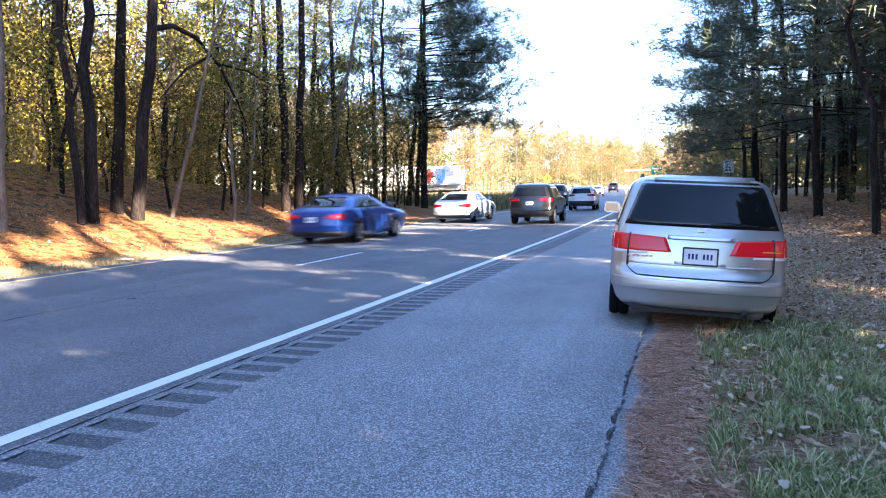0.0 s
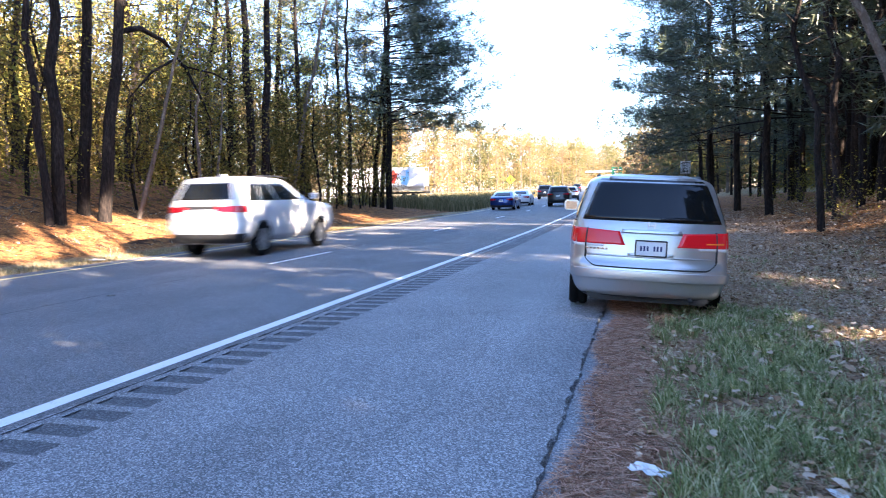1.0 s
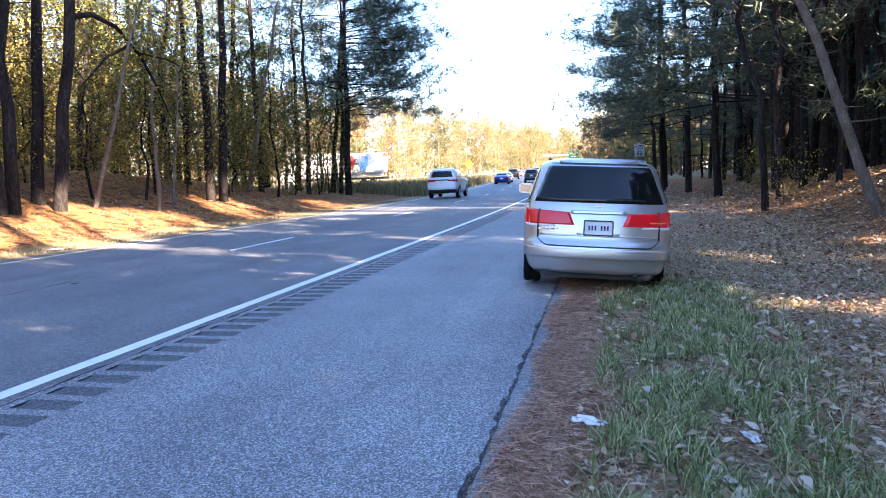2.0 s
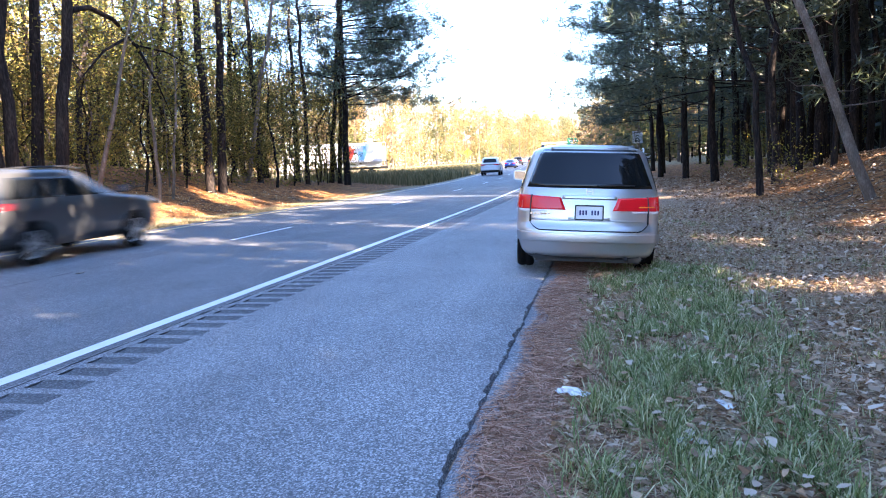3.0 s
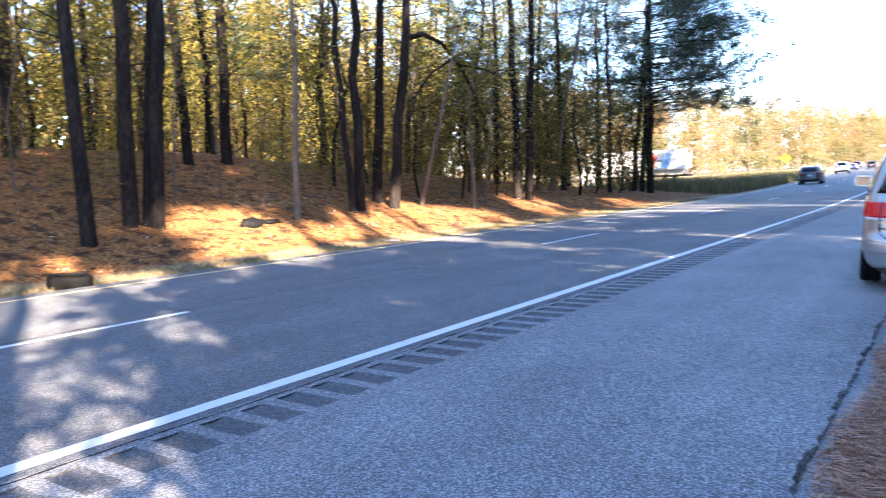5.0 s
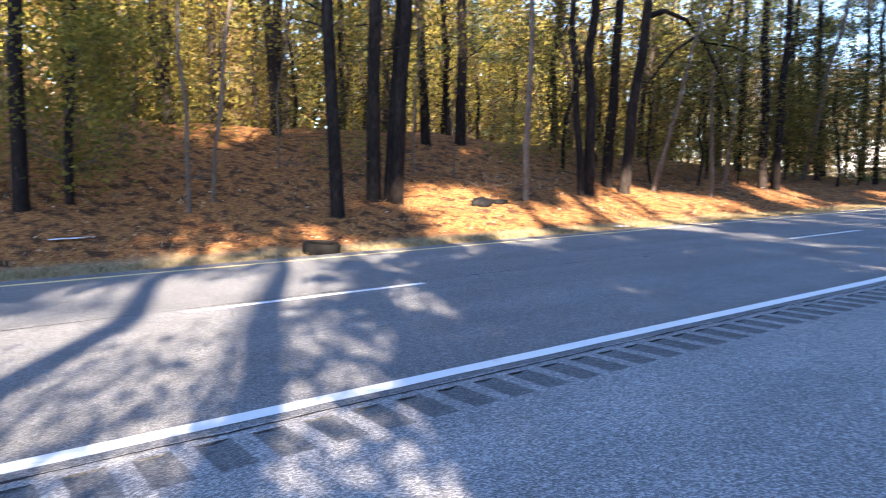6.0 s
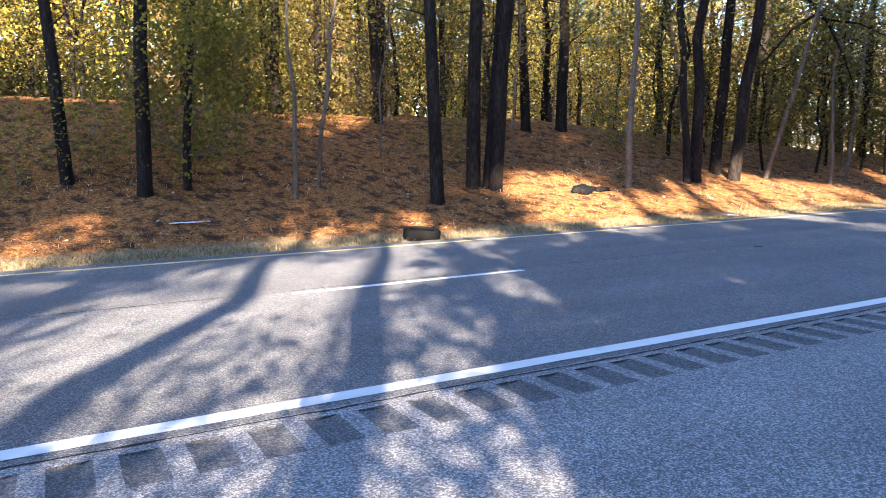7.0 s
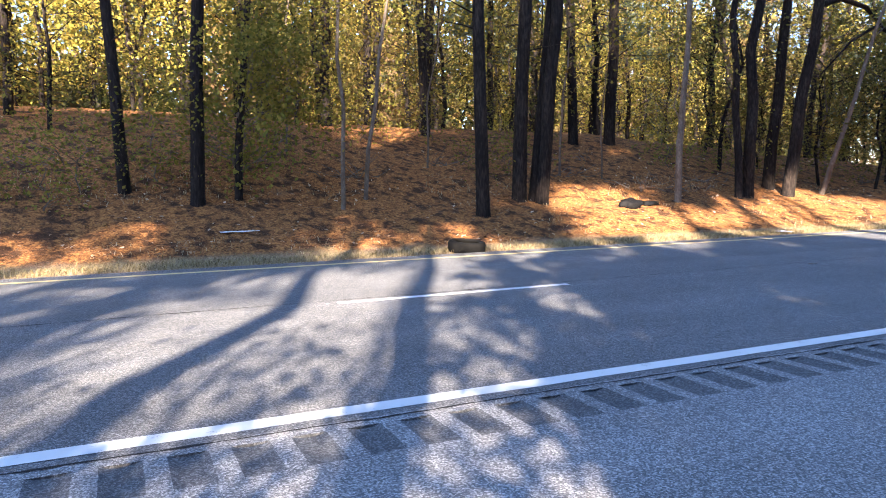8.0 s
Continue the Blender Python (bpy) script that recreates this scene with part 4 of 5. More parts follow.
    if style.get("band"):
        skin("tailgate_band", sh, M_TRIM, top, -0.6, 0.6, style["band"] - 0.035, style["band"] + 0.035, off=0.012, ns=14)
    if not style.get("square"):
        part("antenna_fin", boxes(((0, sh.r[-1] + 0.15, sh.z[-1] + 0.02), (0.03, 0.14, 0.07), (12, 0, 0))), mat, top)
    return top, sh


SUV_STYLE = dict(glass=((1.2, 1.58), (1.17, 1.57)), side=((-0.86, -0.5, 0.2, 0.0), (-0.47, -0.04, 0.0, 0.0), (0.0, 0.74, 0.0, 0.14)), lamp=(0.5, 1.1, 0.96, 1.12), mirror=0.95, bumper=(0.36, 0.56), plate=0.9, rails=True)
SEDAN_STYLE = dict(glass=((1.06, 1.34), (1.03, 1.34)), side=((-0.68, -0.1, 0.2, 0.0), (-0.06, 0.7, 0.0, 0.14)), lamp=(0.48, 1.08, 0.72, 0.88), mirror=0.75, bumper=(0.24, 0.38), plate=0.72)
white_suv, _ = car("suv", SUV, (5.3, 2.03, 1.92), M_WHITE, "large white sport utility vehicle driving on asphalt", 0.40, (-1.55, 1.55), dict(SUV_STYLE, glass=((1.36, 1.74), (1.32, 1.72)), lamp=(0.42, 1.12, 1.06, 1.22), mirror=1.05, bumper=(0.36, 0.58), plate=1.0, band=1.18, mirror_mat=M_WHITE, spokes=10))
silver_suv, _ = car("suv", SUV, (4.6, 1.88, 1.68), M_GREY, "silver-grey compact crossover driving on asphalt", 0.36, (-1.38, 1.36), dict(SUV_STYLE, glass=((1.2, 1.5), (1.14, 1.5)), lamp=(0.42, 1.15, 0.96, 1.08), plate=0.86, bumper=(0.32, 0.5), spokes=5))
black_suv, _ = car("suv", SUV, (4.7, 1.92, 1.74), M_BLACK, "black sport utility vehicle driving on asphalt", 0.37, (-1.4, 1.4), dict(SUV_STYLE))
pale_suv, _ = car("suv", SUV, (4.75, 1.86, 1.66), M_WHITE, "white crossover with black lower cladding on asphalt", 0.36, (-1.4, 1.38), dict(SUV_STYLE, glass=((1.16, 1.5), (1.12, 1.49)), plate=0.86, bumper=(0.34, 0.66)))
far_suv, _ = car("suv", SUV, (5.0, 1.98, 1.85), M_BLACK, "dark sport utility vehicle far along the road", 0.39, (-1.45, 1.45), dict(SUV_STYLE, glass=((1.3, 1.66), (1.26, 1.66))))
blue_sedan, _ = car("sedan", SEDAN, (4.7, 1.84, 1.44), M_BLUE, "bright blue sedan driving on asphalt", 0.34, (-1.38, 1.40), dict(SEDAN_STYLE))
white_sedan, _ = car("sedan", SEDAN, (4.85, 1.83, 1.46), M_WHITE, "white sedan driving on asphalt", 0.34, (-1.4, 1.42), dict(SEDAN_STYLE))
far_sedan, _ = car("sedan", SEDAN, (4.6, 1.8, 1.46), M_WHITE, "white sedan far along the road", 0.33, (-1.36, 1.38), dict(SEDAN_STYLE))
far_truck, _ = car("pickup", SUV, (5.6, 2.0, 1.95), M_BLACK, "dark pickup far along the road", 0.4, (-1.6, 1.7), dict(SUV_STYLE, glass=((1.4, 1.76), (1.36, 1.76))))
parked_car, _ = car("van", VAN, (5.2, 1.95, 2.0), M_WHITE, "white van parked far off beside the trees", 0.36, (-1.5, 1.5), dict(SUV_STYLE, glass=((1.4, 1.8), (1.36, 1.8)), group="parked cars"))
parked_car.matrix_basis = pose(9.9, 104, gz(9.9, 104), 0, 0, 6)

# the silver minivan on the shoulder
van, vsh = car("minivan", VAN, (4.7, 1.77, 1.60), M_SILVER, "silver minivan parked half on the shoulder and grass", 0.32, (-1.38, 1.4),
               dict(glass=((1.075, 1.535), (1.07, 1.46)), side=((-0.9, -0.45, 0.05, 0.0), (-0.42, -0.02, 0.0, 0.0), (0.02, 0.76, 0.0, 0.12)), lamp=(0.34, 1.14, 0.815, 0.985), lens=M_REDLIT, square=True, rails=True, mirror=0.9, bumper=(0.215, 0.25), rear=0.97, plate=0.79, group="parked cars", mirror_mat=M_SILVER))
VAN_AT = pose(3.78, 9.22, -0.03, 0, 3.5, 4.2)
van.matrix_basis = VAN_AT


def van_details():
    """The tailgate's trim: shut lines, garnish, wiper, badges, lamps, exhaust."""
    skin("garnish", vsh, M_ALLOY, van, -0.4, 0.4, 0.945, 0.985, off=0.025, ns=12, nz=3, label="bright tailgate garnish")
    for side in (-1, 1):
        a, b = (0.62, 1.08) if side > 0 else (-1.08, -0.62)
        skin("reversing_light", vsh, M_CLEAR, van, a, b, 0.782, 0.813, off=0.008, nz=2, label="clear reversing light", shape=lambda u, v, k=side: (u, v if k * (u - 0.5) > 0 else v * 0.8 + 0.2))
        skin("shut_line", vsh, M_TRIM, van, side * 0.86 - 0.009, side * 0.86 + 0.009, 0.66, 0.985, off=0.0145, ns=2)
        skin("shut_line", vsh, M_TRIM, van, *((0.7, 0.87) if side > 0 else (-0.87, -0.7)), 0.565, 0.665, off=0.004, ns=8, nz=2, shape=lambda u, v, k=side: (u, (u if k > 0 else 1 - u) ** 2 * 0.86 + v * 0.14))
        skin("belt_trim", vsh, M_TRIM, van, *((1.08, 2.4) if side > 0 else (-2.4, -1.08)), 1.045, 1.06, off=0.006, ns=30, nz=2)
    skin("amber_strip", vsh, M_AMBER, van, 0.72, 0.95, 0.855, 0.868, off=0.016, nz=2, label="amber strip in the tail light")
    skin("shut_line", vsh, M_TRIM, van, -0.71, 0.71, 0.565, 0.58, off=0.003, nz=2, ns=16)
    skin("tailgate_crease", vsh, M_SILVER, van, -0.84, 0.84, 0.685, 0.705, off=0.012, ns=16, nz=2)
    skin("bumper_step", vsh, M_SILVER, van, -1.05, 1.05, 0.44, 0.545, off=0.03, ns=24, back=0.03)
    skin("spoiler", vsh, M_SILVER, van, -0.8, 0.8, 1.545, 1.58, off=0.02, ns=16, back=0.03)
    skin("plate_recess", vsh, M_SILVER, van, -0.3, 0.3, 0.70, 0.73, off=0.012, ns=8, nz=2)
    q = vsh.at(0, 0.80)
    part("plate_frame", boxes(*[((0, q.y - 0.022, 0.79 + s * 0.083), (0.33, 0.012, 0.016)) for s in (-1, 1)], *[((s * 0.163, q.y - 0.022, 0.79), (0.014, 0.012, 0.17)) for s in (-1, 1)]), M_TRIM, van, "black plate frame")
    p = vsh.at(0, 1.05)
    bm = boxes(((0, p.y - 0.012, 1.04), (0.085, 0.012, 0.014)), ((-0.036, p.y - 0.012, 1.04), (0.012, 0.014, 0.075)), ((0.036, p.y - 0.012, 1.04), (0.012, 0.014, 0.075)))
    part("badge", bm, M_ALLOY, van, "small bright badge shape")
    p = vsh.at(-0.62, 0.76)
    part("badge", boxes(*[((-0.68 + 0.042 * k, p.y - 0.014, 0.765), (0.028, 0.008, 0.02)) for k in range(6)]), M_CHROME, van, "small bright lettering bars")
    p, r = vsh.at(0.12, 1.12), vsh.at(0.7, 1.115)
    v, f = [], []
    tube(v, f, [p + Vector((0, -0.03, -0.01)), p.lerp(r, 0.5) + Vector((0, -0.05, 0.0)), r + Vector((0, -0.04, 0.0))], [0.012, 0.009, 0.006], 6)
    part("wiper", raw("wiper", v, f, [M_TRIM], None, True), None, van, "black rear wiper")
    v, f = [], []
    tube(v, f, [(0.45, -1.9, 0.24), (0.45, -2.3, 0.24)], [0.03, 0.03], 10)
    part("exhaust", raw("exhaust", v, f, [M_TRIM], None, True), None, van, "dark exhaust pipe")
    part("underbody", boxes(((0, -0.2, 0.24), (1.3, 4.0, 0.12))), M_TRIM, van)


van_details()


# ---- signs, truck and verge ----
M_SIGN_WHITE = grained("sign_white", [(0.3, (0.78, 0.78, 0.78)), (0.7, (0.88, 0.88, 0.88))], 0.5, (2, 30), 0.5, 0.0)
M_SIGN_BLACK = material("sign_black", (0.015, 0.015, 0.016), 0.5)
M_SIGN_GREEN = grained("sign_green", [(0.3, (0.0, 0.09, 0.055)), (0.7, (0.004, 0.13, 0.08))], 0.45, (1, 20), 0.5, 0.0)
M_SIGN_YELLOW = grained("sign_yellow", [(0.3, (0.72, 0.5, 0.02)), (0.7, (0.85, 0.6, 0.03))], 0.45, (2, 30), 0.5, 0.0)
M_POST = grained("weathered_post", [(0.3, (0.1, 0.085, 0.07)), (0.7, (0.24, 0.21, 0.18))], 0.85, (3, 40), 0.5, 0.3, 0.004)


def words(name, text, size, m, mat, parent):
    c = bpy.data.curves.new(name, "FONT")
    c.body, c.size, c.extrude, c.align_x, c.align_y = text, size, 0.004, "CENTER", "CENTER"
    c.materials.append(mat)
    ob = new(name, c)
    ob.parent, ob.matrix_basis = parent, m
    return ob


def speed_sign(x, y, turn):
    s = tagged(new("speed_limit_sign"), "white speed limit sign on a post by the trees", "sign")
    z = gz(x, y)
    s.matrix_basis = pose(x, y, z, 0, 0, turn)
    top = 3.75 - z
    part("post", boxes(((0, 0.05, top / 2 - 0.1), (0.1, 0.08, top + 0.2))), M_POST, s)
    part("panel", boxes(((0, 0, top - 0.45), (0.92, 0.015, 1.15))), M_SIGN_WHITE, s)
    part("border", boxes(*[((0, -0.012, top - 0.45 + k * 0.535), (0.84, 0.008, 0.022)) for k in (-1, 1)], *[((k * 0.41, -0.012, top - 0.45), (0.022, 0.008, 1.07)) for k in (-1, 1)]), M_SIGN_BLACK, s)
    for text, size, dz in (("SPEED", 0.26, -0.08), ("LIMIT", 0.26, -0.32), ("65", 0.56, -0.72)):
        words("lettering", text, size, pose(0, -0.014, top + dz, 90, 0, 0), M_SIGN_BLACK, s)


speed_sign(7.25, 70.0, -4)


def green_sign():
    s = tagged(new("guide_sign"), "green road guide sign on a steel gantry arm", "sign")
    x, y = -5.2, 220
    s.matrix_basis = pose(x, y, gz(x, y), 0, 0, 3)
    part("panel", boxes(((0, 0, 5.4), (3.2, 0.08, 2.6))), M_SIGN_GREEN, s)
    part("panel_bars", boxes(*[((0, -0.07, 5.9 - 0.5 * k), (2.2 - 0.4 * k, 0.03, 0.2)) for k in range(3)]), M_SIGN_WHITE, s)
    part("post", boxes(*[((k, 0.2, 2.6), (0.2, 0.2, 5.4)) for k in (-1.0, 1.0)]), M_POST, s)
    part("arm", boxes(((-5.0, 0.25, 5.5), (8.5, 0.25, 0.5))), M_SIGN_WHITE, s, "pale gantry arm")


green_sign()


def diamond_sign():
    s = tagged(new("warning_sign"), "yellow diamond warning sign on a post in dry grass", "sign")
    x, y = -15.3, 101.8
    z = gz(x, y)
    s.matrix_basis = pose(x, y, z, 0, 0, 4)
    part("post", boxes(((0, 0.05, 1.35), (0.09, 0.07, 2.9))), M_POST, s)
    part("panel", boxes(((0, 0, 2.75), (0.92, 0.02, 0.92), (0, 45, 0))), M_SIGN_YELLOW, s)
    part("mark", boxes(((0, -0.018, 2.75), (0.12, 0.008, 0.55))), M_SIGN_BLACK, s)


diamond_sign()


def box_truck():
    s = tagged(new("box_truck"), "white box truck with a coloured picture standing beyond the median", "truck")
    x, y = -27.2, 81.5
    s.matrix_basis = pose(x, y, gz(x, y), 0, 0, 19.5)
    part("box", boxes(((0, 0, 2.75), (11.0, 2.5, 2.85))), M_WHITE, s)
    part("box_rail", boxes(((0, -1.262, 1.36), (11.0, 0.03, 0.1)), ((0, -1.262, 4.13), (11.0, 0.03, 0.08)), ((5.46, -1.262, 2.75), (0.07, 0.03, 2.8))), M_ALLOY, s)
    red, blu = material("picture_red", (0.6, 0.06, 0.04), 0.5), material("picture_blue", (0.25, 0.5, 0.75), 0.5)
    part("picture", boxes(((1.2, -1.262, 2.9), (0.7, 0.012, 1.3), (0, 18, 0)), ((1.0, -1.264, 3.4), (0.9, 0.012, 0.5), (0, -25, 0))), red, s, "red picture shapes")
    part("picture", boxes(((2.5, -1.262, 2.6), (0.9, 0.012, 1.0), (0, 12, 0)), ((2.9, -1.264, 3.2), (0.4, 0.012, 1.2))), blu, s, "pale blue picture shapes")
    part("cab", boxes(((-6.25, 0, 1.75), (1.3, 2.3, 2.3)), ((-7.0, 0, 1.2), (0.4, 2.2, 1.2))), M_WHITE, s)
    part("cab_window", boxes(((-6.35, -1.155, 2.3), (0.7, 0.02, 0.6))), M_GLASS, s)
    part("chassis", boxes(((-0.3, 0, 1.1), (12.0, 1.0, 0.25))), M_TRIM, s)
    for wx in (3.6, 2.5, -6.3):
        for side in (-1, 1):
            hub = wheel(s, side * 1.0, 0, 0.5, 0.3)
            hub.matrix_basis = pose(wx, side * 1.05, 0.5, 0, 0, 90 if side > 0 else 90)


box_truck()


def blades(name, label, mat, seed, count, where, height, width, lean=0.5, group=""):
    """Grass as bent blades."""
    rng = np.random.default_rng(seed)
    verts, faces = [], []
    for _ in range(count):
        x, y = where(rng)
        z = gz(x, y) - 0.01
        h, a = height * rng.uniform(0.5, 1.3), rng.uniform(0, 2 * math.pi)
        w, l = width * rng.uniform(0.6, 1.2), lean * rng.uniform(0.2, 1.4) * h
        s = (math.cos(a + 1.57) * w, math.sin(a + 1.57) * w)
        d = (math.cos(a) * l, math.sin(a) * l)
        k = len(verts)
        verts += [(x - s[0], y - s[1], z), (x + s[0], y + s[1], z), (x + d[0] * 0.35 - s[0] * 0.7, y + d[1] * 0.35 - s[1] * 0.7, z + h * 0.6), (x + d[0] * 0.35 + s[0] * 0.7, y + d[1] * 0.35 + s[1] * 0.7, z + h * 0.6), (x + d[0], y + d[1], z + h * (1 - 0.25 * lean))]
        faces += [(k, k + 1, k + 3, k + 2), (k + 2, k + 3, k + 4)]
    tagged(new(name, raw(name, verts, faces, [mat])), label, "grass", kind="stuff")


def litter_bed(name, label, mat, seed, count, where, size, slim=0.4, lift=0.02, category="leaves"):
    """Fallen leaves or needles lying on the ground, each curled a little."""
    rng = np.random.default_rng(seed)
    verts, faces = [], []
    for _ in range(count):
        x, y = where(rng)
        L, a = size * rng.uniform(0.5, 1.3), rng.uniform(0, 2 * math.pi)
        d, s = (math.cos(a) * L, math.sin(a) * L), (-math.sin(a) * L * slim, math.cos(a) * L * slim)
        z = max(gz(x, y), -9) + rng.uniform(0.004, lift)
        if slim > 0.3:
            k, tip, roll = len(verts), rng.uniform(-0.5, 0.5), rng.uniform(0.0, 0.5)
            for q in range(7):
                g, rr = 2 * math.pi * q / 7, 0.5 * rng.uniform(0.5, 1.1)
                p, w = math.cos(g) * rr, math.sin(g) * rr
                verts.append((x + d[0] * p + s[0] * w, y + d[1] * p + s[1] * w, z + L * (0.1 + tip * p + roll * w * w * 3 + rng.uniform(-0.06, 0.06))))
            faces.append(tuple(range(k, k + 7)))
            continue
        up = [rng.uniform(0, 0.35) * L * min(1, slim * 2) for _ in range(4)]
        k = len(verts)
        verts += [(x - d[0] / 2, y - d[1] / 2, z + up[0]), (x + s[0] / 2, y + s[1] / 2, z + up[1]), (x + d[0] / 2, y + d[1] / 2, z + up[2]), (x - s[0] / 2, y - s[1] / 2, z + up[3])]
        faces += [(k, k + 1, k + 2), (k, k + 2, k + 3)]
    tagged(new(name, raw(name, verts, faces, [mat])), label, category, kind="stuff")


def patchy(x0, x1, y0, y1, thresh, scale=0.9, shift=0.0):
    def pick(rng):
        for _ in range(12):
            x, y = rng.uniform(x0, x1), y0 + (y1 - y0) * rng.uniform(0, 1) ** 1.5
            if noise.noise((x * scale, y * scale, shift)) > thresh:
                break
        return x, y
    return pick


def tussocks(name, label, mat, seed, count, where, height, width, blades_each=14, category="grass"):
    """Grass in tufts: long arching blades from a common root."""
    rng = np.random.default_rng(seed)
    verts, faces = [], []
    for _ in range(count):
        x, y = where(rng)
        z = gz(x, y) - 0.01
        tall, drift = height * rng.uniform(0.55, 1.3), rng.uniform(0, 2 * math.pi)
        for _ in range(blades_each):
            a = drift + rng.normal(0, 1.5)
            h, l, w = tall * rng.uniform(0.5, 1.1), tall * rng.uniform(0.25, 1.1), width * rng.uniform(0.6, 1.3)
            bx, by = x + rng.normal(0, 0.025), y + rng.normal(0, 0.025)
            c, d = math.cos(a), math.sin(a)
            k = len(verts)
            for q, up, th in ((0, 0, 1), (0.35, 0.62, 0.9), (0.75, 0.88, 0.6)):
                verts += [(bx + c * l * q - d * w * th, by + d * l * q + c * w * th, z + h * up), (bx + c * l * q + d * w * th, by + d * l * q - c * w * th, z + h * up)]
            verts.append((bx + c * l, by + d * l, z + h * rng.uniform(0.55, 1.0)))
            faces += [(k, k + 1, k + 3, k + 2), (k + 2, k + 3, k + 5, k + 4), (k + 4, k + 5, k + 6)]
    tagged(new(name, raw(name, verts, faces, [mat])), label, category, kind="stuff")


def green_belt(rng):
    for _ in range(10):
        y = -1.2 + 9.2 * rng.uniform(0, 1) ** 1.2
        x = 4.62 + 0.04 * y + rng.normal(0, 0.4) + 0.3 * noise.noise((0, y * 0.5, 1))
        if x > 4.0 and noise.noise((x * 2.4, y * 1.9, 2)) + 0.5 * noise.noise((x * 6, y * 6, 3)) > -0.1:
            break
    return x, y


tussocks("grass", "green roadside grass in arching tufts", M_GRASS, 1, 1900, green_belt, 0.15, 0.0035, 15)
tussocks("grass", "thin green grass on the verge", M_GRASS, 2, 500, patchy(4.6, 8.5, -1.5, 18, 0.12, 0.7), 0.1, 0.0035, 10)
tussocks("dry_grass", "straw-coloured dry grass tufts on the verge", M_STRAW, 3, 1700, patchy(4.7, 9.5, -1.5, 20, -0.1, 0.8, 3.0), 0.1, 0.003, 12)
blades("dry_grass", "dead straw among the green grass", M_STRAW, 33, 16000, patchy(4.1, 7.6, -1.0, 10, -0.15, 1.3, 7.0), 0.09, 0.003, 1.5)
M_FRINGE = leafy("weathered_grass", [(0.07, 0.055, 0.028), (0.24, 0.185, 0.09), (0.48, 0.39, 0.22)], 0.25)
blades("dry_grass", "pale dry grass fringe along the road edge", M_FRINGE, 4, 20000, lambda rng: ((-8.0 - abs(rng.normal(0.4, 0.35))), rng.uniform(-7, 42)), 0.11, 0.005, 1.2)
blades("dry_grass", "sparse dry stems on the bank", M_STRAW, 5, 2500, patchy(-13.5, -9.0, -7, 30, 0.15, 0.6, 5.0), 0.12, 0.005, 1.0)


def weeds(rng):
    y = rng.uniform(50, 135)
    return xoff(y) - 8.3 - abs(rng.normal(0, 7)), y


M_WEEDS = leafy("median_weeds", [(0.07, 0.075, 0.035), (0.16, 0.14, 0.07), (0.3, 0.24, 0.13)], 0.3)
blades("weeds", "tall grey-green weeds in the median", M_WEEDS, 6, 15000, weeds, 1.0, 0.035, 0.6)
M_PINE_STRAW = leafy("fallen_pine_straw", [(0.13, 0.06, 0.03), (0.26, 0.135, 0.07), (0.42, 0.27, 0.17)], 0.1)
M_OLD_STRAW = leafy("weathered_pine_straw", [(0.06, 0.027, 0.016), (0.4, 0.21, 0.13), (0.84, 0.59, 0.43)], 0.1)


def straw_belt(rng):
    y = rng.uniform(-1.2, 11)
    return 3.53 + 0.2 * noise.noise((y * 0.8, 3, 1)) + abs(rng.normal(0, 0.36)), y


litter_bed("pine_straw", "brown weathered pine straw along the asphalt edge", M_OLD_STRAW, 7, 34000, straw_belt, 0.13, 0.03, 0.05, "pine straw")
litter_bed("fallen_leaves", "dry brown fallen leaves on the verge", M_LEAF_BROWN, 8, 24000, lambda rng: (3.9 + abs(rng.normal(2.6, 1.9)), -1.2 + 22 * rng.uniform(0, 1) ** 1.4), 0.065, 0.66, 0.06)
litter_bed("thatch", "matted grey-brown straw and needles on the verge", M_OLD_STRAW, 14, 42000, lambda rng: (4.3 + 6 * rng.uniform(0, 1) ** 1.3, -1.2 + 21 * rng.uniform(0, 1) ** 1.5), 0.12, 0.035, 0.05, "thatch")
litter_bed("fallen_leaves", "brown leaf litter under the roadside pines", M_LEAF_BROWN, 15, 16000, lambda rng: (6.5 + 10 * rng.uniform(0, 1), rng.uniform(8, 46)), 0.12, 0.6, 0.05)
litter_bed("fallen_leaves", "dry leaves and bark on the bank", M_LEAF_BROWN, 9, 2600, lambda rng: (-9.2 - abs(rng.normal(0, 4)), rng.uniform(-6, 34)), 0.1, 0.6, 0.05)
litter_bed("pine_straw", "orange pine straw on the bank", M_PINE_STRAW, 10, 16000, lambda rng: (-8.9 - abs(rng.normal(0, 3)), rng.uniform(-6, 26)), 0.2, 0.035, 0.05, "pine straw")


M_LEAF_PALE = leafy("bleached_leaves", [(0.16, 0.09, 0.05), (0.4, 0.29, 0.19), (0.66, 0.57, 0.46)], 0.15)
litter_bed("fallen_leaves", "bleached curled leaves in the grass", M_LEAF_PALE, 12, 2600, lambda rng: (4.2 + abs(rng.normal(1.9, 1.3)), -1.0 + 9 * rng.uniform(0, 1) ** 1.3), 0.085, 0.7, 0.12)


def tyre_scrap():
    s = tagged(new("old_tyre"), "worn black tyre lying in grass by the road", "tyre")
    x, y = -8.25, 3.9
    s.matrix_basis = pose(x, y, gz(x, y) + 0.10, 6, -84, 30)
    r = 0.36
    prof = [(r * 0.62, -0.1), (r * 0.92, -0.11), (r, -0.07), (r, 0.07), (r * 0.92, 0.11), (r * 0.62, 0.1), (r * 0.68, 0.07), (r * 0.9, 0.0), (r * 0.68, -0.07), (r * 0.62, -0.1)]
    part("tread", raw("tread", *lathe(prof, 36), [M_RUBBER], None, True), None, s)


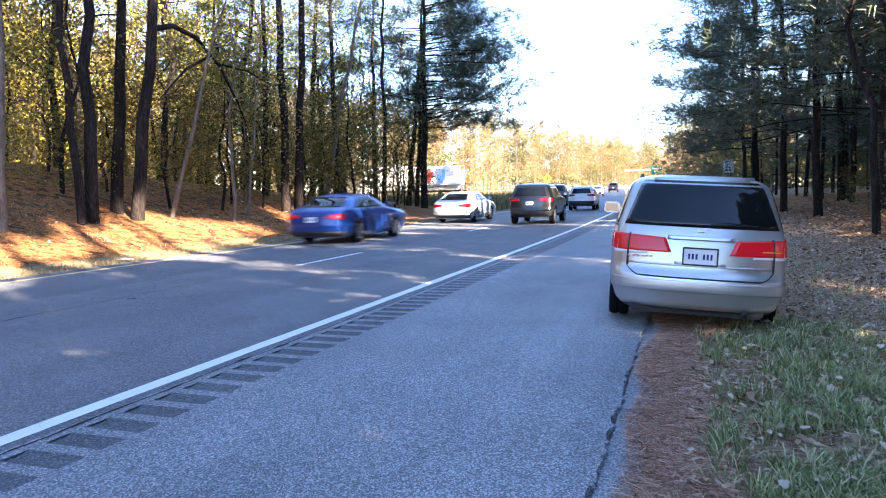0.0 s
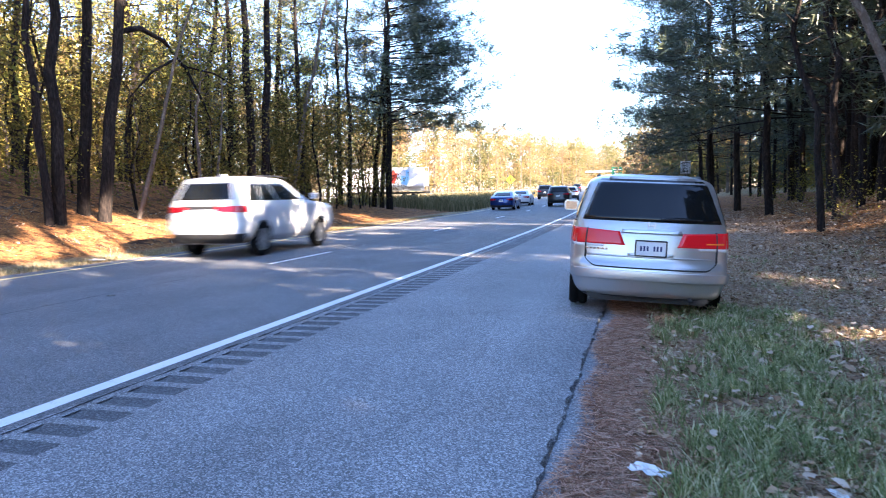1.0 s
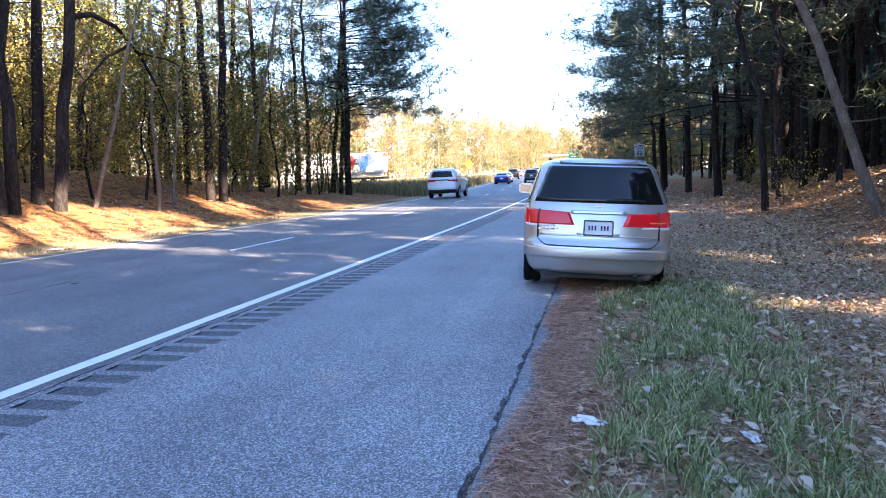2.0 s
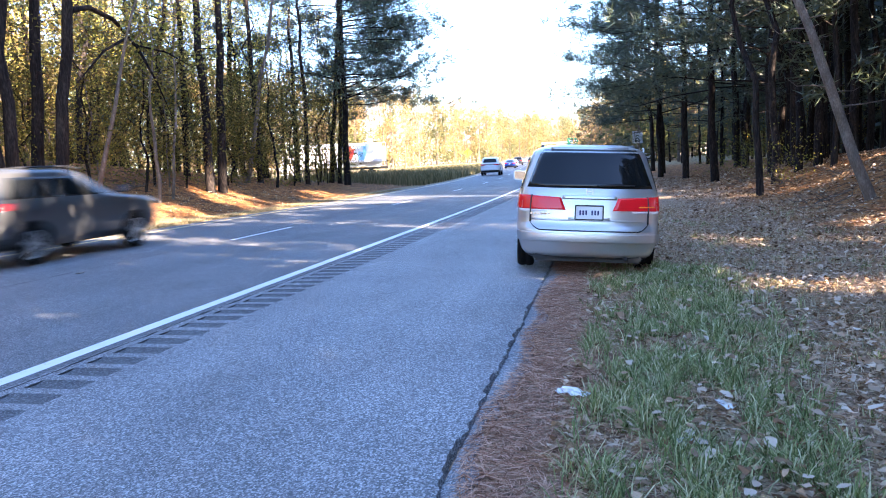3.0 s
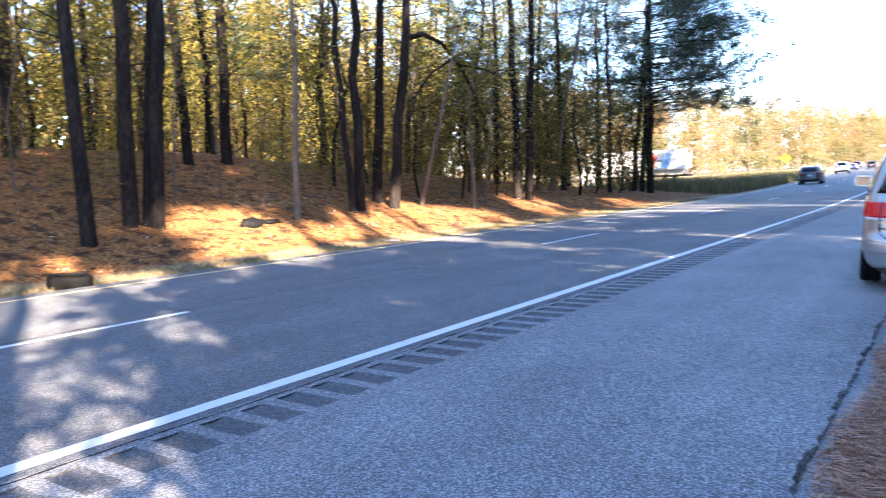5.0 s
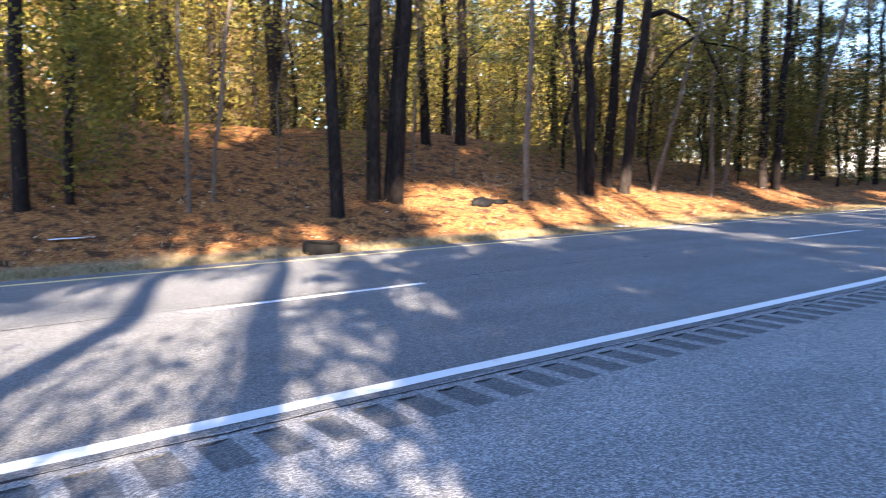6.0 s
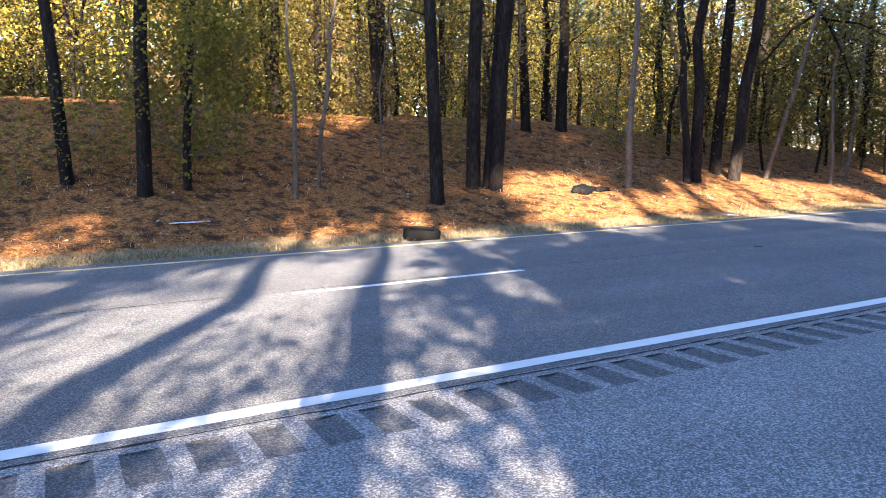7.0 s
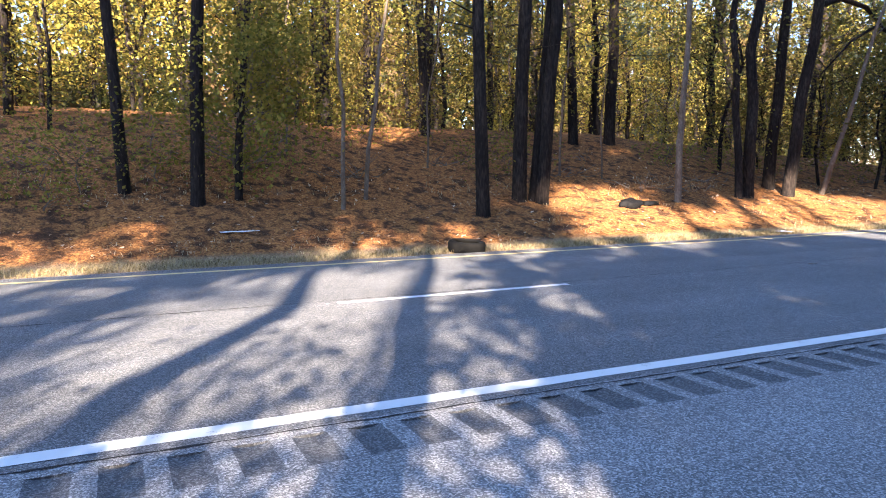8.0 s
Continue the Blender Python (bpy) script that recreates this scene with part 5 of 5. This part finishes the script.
tyre_scrap()
M_PAPER = grained("litter_paper", [(0.3, (0.6, 0.6, 0.6)), (0.7, (0.78, 0.78, 0.77))], 0.7, (8, 60), 0.5, 0.3, 0.005)


def scrap(name, x, y, w, l, turn, label, seed):
    rng = np.random.default_rng(seed)
    nx, ny = 5, 7
    verts = [((i / nx - 0.5) * w, (j / ny - 0.5) * l, 0.02 + rng.uniform(0, 0.025)) for j in range(ny + 1) for i in range(nx + 1)]
    faces = [(j * (nx + 1) + i, j * (nx + 1) + i + 1, (j + 1) * (nx + 1) + i + 1, (j + 1) * (nx + 1) + i) for j in range(ny) for i in range(nx)]
    ob = tagged(new(name, raw(name, verts, faces, [M_PAPER])), label, "litter")
    mod = ob.modifiers.new("thickness", "SOLIDIFY")
    mod.thickness = 0.004
    ob.matrix_basis = pose(x, y, gz(x, y) + 0.02, 0, 0, turn)


scrap("paper_scrap", 3.98, 2.5, 0.09, 0.2, 60, "crumpled white paper scrap on grass", 1)
scrap("paper_scrap", 4.85, 2.5, 0.05, 0.14, 20, "small torn white paper scrap on grass", 2)
scrap("paper_scrap", 4.6, 1.9, 0.06, 0.15, 95, "torn grey paper scrap among leaves", 3)
scrap("plastic_scrap", -8.3, 12.5, 0.22, 0.4, 80, "white plastic scrap in dry grass", 4)
scrap("plastic_scrap", -10.2, 0.0, 0.07, 0.75, 5, "long white plastic strip on pine straw", 5)
M_BAG = grained("black_bag", [(0.3, (0.003, 0.003, 0.004)), (0.7, (0.009, 0.009, 0.009))], 0.7, (4, 30), 0.5, 0.5, 0.02, (1, 1, 1), 0.15)


def bag(x, y, size, seed):
    bm = bmesh.new()
    bmesh.ops.create_icosphere(bm, subdivisions=3, radius=1)
    for v in bm.verts:
        n = noise.noise(v.co * 1.7 + Vector((seed, 0, 0))) * 0.4 + noise.noise(v.co * 4 + Vector((seed, 0, 0))) * 0.3
        v.co = Vector((v.co.x * size[0], v.co.y * size[1], max(v.co.z, -0.5) * size[2])) * (1 + n)
    ob = tagged(new("rubbish_bag", smooth(mesh("rubbish_bag", bm))), "dark crumpled rubbish bag on pine straw", "bag")
    ob.data.materials.append(M_BAG)
    ob.matrix_basis = pose(x, y, gz(x, y) + size[2] * 0.3)


bag(-11.2, 10.2, (0.24, 0.32, 0.17), 1)
bag(-11.3, 10.95, (0.17, 0.27, 0.09), 2)


def branches(x, y, seed, count=14, reach=1.1):
    """A fallen tangle of dead twigs."""
    rng = np.random.default_rng(seed)
    top = tagged(new("brushwood"), "tangle of dead grey twigs on the ground", "brushwood", "brushwood heaps")
    top.matrix_basis = pose(x, y, gz(x, y))
    for _ in range(count):
        v, f = [], []
        a, l = rng.uniform(0, 2 * math.pi), reach * rng.uniform(0.4, 1.2)
        o = Vector((rng.normal(0, 0.35), rng.normal(0, 0.5), 0.02))
        d = Vector((math.cos(a), math.sin(a), rng.uniform(0.05, 0.6)))
        tube(v, f, [o, o + d * l * 0.5 + Vector(rng.normal(0, 0.06, 3)), o + d * l + Vector(rng.normal(0, 0.1, 3))], [0.014, 0.01, 0.004], 4)
        part("twig", raw("twig", v, f, [M_PALE_BARK]), None, top)


for k, (x, y) in enumerate([(-12.0, 12.6), (-12.4, 11.3), (-13.6, 17.8), (-13.2, 22.4), (-13.6, 31.0), (9.8, 18.2), (10.6, 26.4), (-13.4, 9.4), (-14.2, 6.4), (-13.2, 3.2), (-14.6, 0.6), (-13.8, -3.0), (-12.8, 14.2), (-14.8, 10.6), (11.4, 22.0), (10.2, 31.0), (12.2, 19.4)]):
    branches(x, y, 50 + k)


def road_marker(y):
    m = tagged(new("road_marker", mesh("road_marker", boxes(((0, 0, 0.006), (0.08, 0.1, 0.014))))), "low reflective marker set in the lane line", "road marker")
    m.data.materials.append(M_POST)
    m.matrix_basis = pose(-3.64 + xoff(y), y, 0.0)


road_marker(7.55)


def motions():
    """The traffic."""
    def drive(ob, rows):
        out = []
        for t, y, lane in rows:
            slope = (xoff(y + 1) - xoff(y - 1)) / 2
            out.append((t, pose(lane + xoff(y), y, zroad(y), 0, 0, math.degrees(math.atan(-slope)))))
        walk(ob, out)

    drive(blue_sedan, [(0, 20.0, -6.2), (0.5, 37.0, -6.1), (1.0, 54.5, -5.9), (1.5, 72.0, -5.6), (3.0, 120.0, -5.6), (4.2, 157.0, -5.6), (8, 272, -5.6)])
    drive(white_sedan, [(0, 33.3, -6.3), (0.5, 49.0, -6.2), (1.0, 65.5, -5.9), (1.5, 82.0, -5.6), (3.0, 131.0, -5.6), (4.2, 168.0, -5.6), (8, 285, -5.6)])
    drive(black_suv, [(0, 31.5, -2.35), (0.5, 47.0, -2.3), (1.0, 62.0, -2.2), (1.5, 77.5, -2.0), (3.0, 124.0, -1.8), (4.2, 160.0, -1.8), (8, 275, -1.8)])
    drive(pale_suv, [(0, 51.0, -2.4), (0.5, 66.5, -2.3), (1.0, 82.0, -2.0), (1.5, 97.0, -1.8), (3.0, 142.0, -1.8), (4.2, 178.0, -1.8), (8, 292, -1.8)])
    drive(far_suv, [(0, 62.0, -5.6), (0.5, 78.0, -5.5), (1.0, 94.0, -5.5), (1.5, 110.0, -5.5), (3.0, 158.0, -5.5), (4.2, 196.0, -5.5), (8, 315, -5.5)])
    drive(far_sedan, [(0, 110.0, -4.2), (1.5, 155.0, -4.6), (3.0, 200.0, -5.0), (8, 350, -5.0)])
    for ob in (white_suv, silver_suv):
        for hub in WHEELS[ob]:
            at = hub.matrix_basis.translation.copy()
            walk(hub, [(k / FPS, Matrix.Translation(at) @ pose(0, 0, 0, -85 * k, 0, 0)) for k in range(8 * FPS + 1)])
    drive(far_truck, [(0, 150.0, -2.4), (1.5, 190.0, -2.2), (3.0, 230.0, -2.2), (8, 360, -2.2)])
    drive(white_suv, [(0, -15.3, -5.9), (0.5, 0.2, -5.9), (1.0, 15.7, -5.9), (1.5, 31.0, -5.8), (3.0, 74.5, -5.5), (3.5, 88.5, -5.4), (4.2, 107.0, -5.4), (8, 210, -5.4)])
    drive(silver_suv, [(0, -86.0, -6.2), (2.5, -6.0, -6.2), (3.0, 9.9, -6.2), (3.5, 26.6, -6.0), (4.2, 48.0, -5.8), (8, 160, -5.6)])


motions()
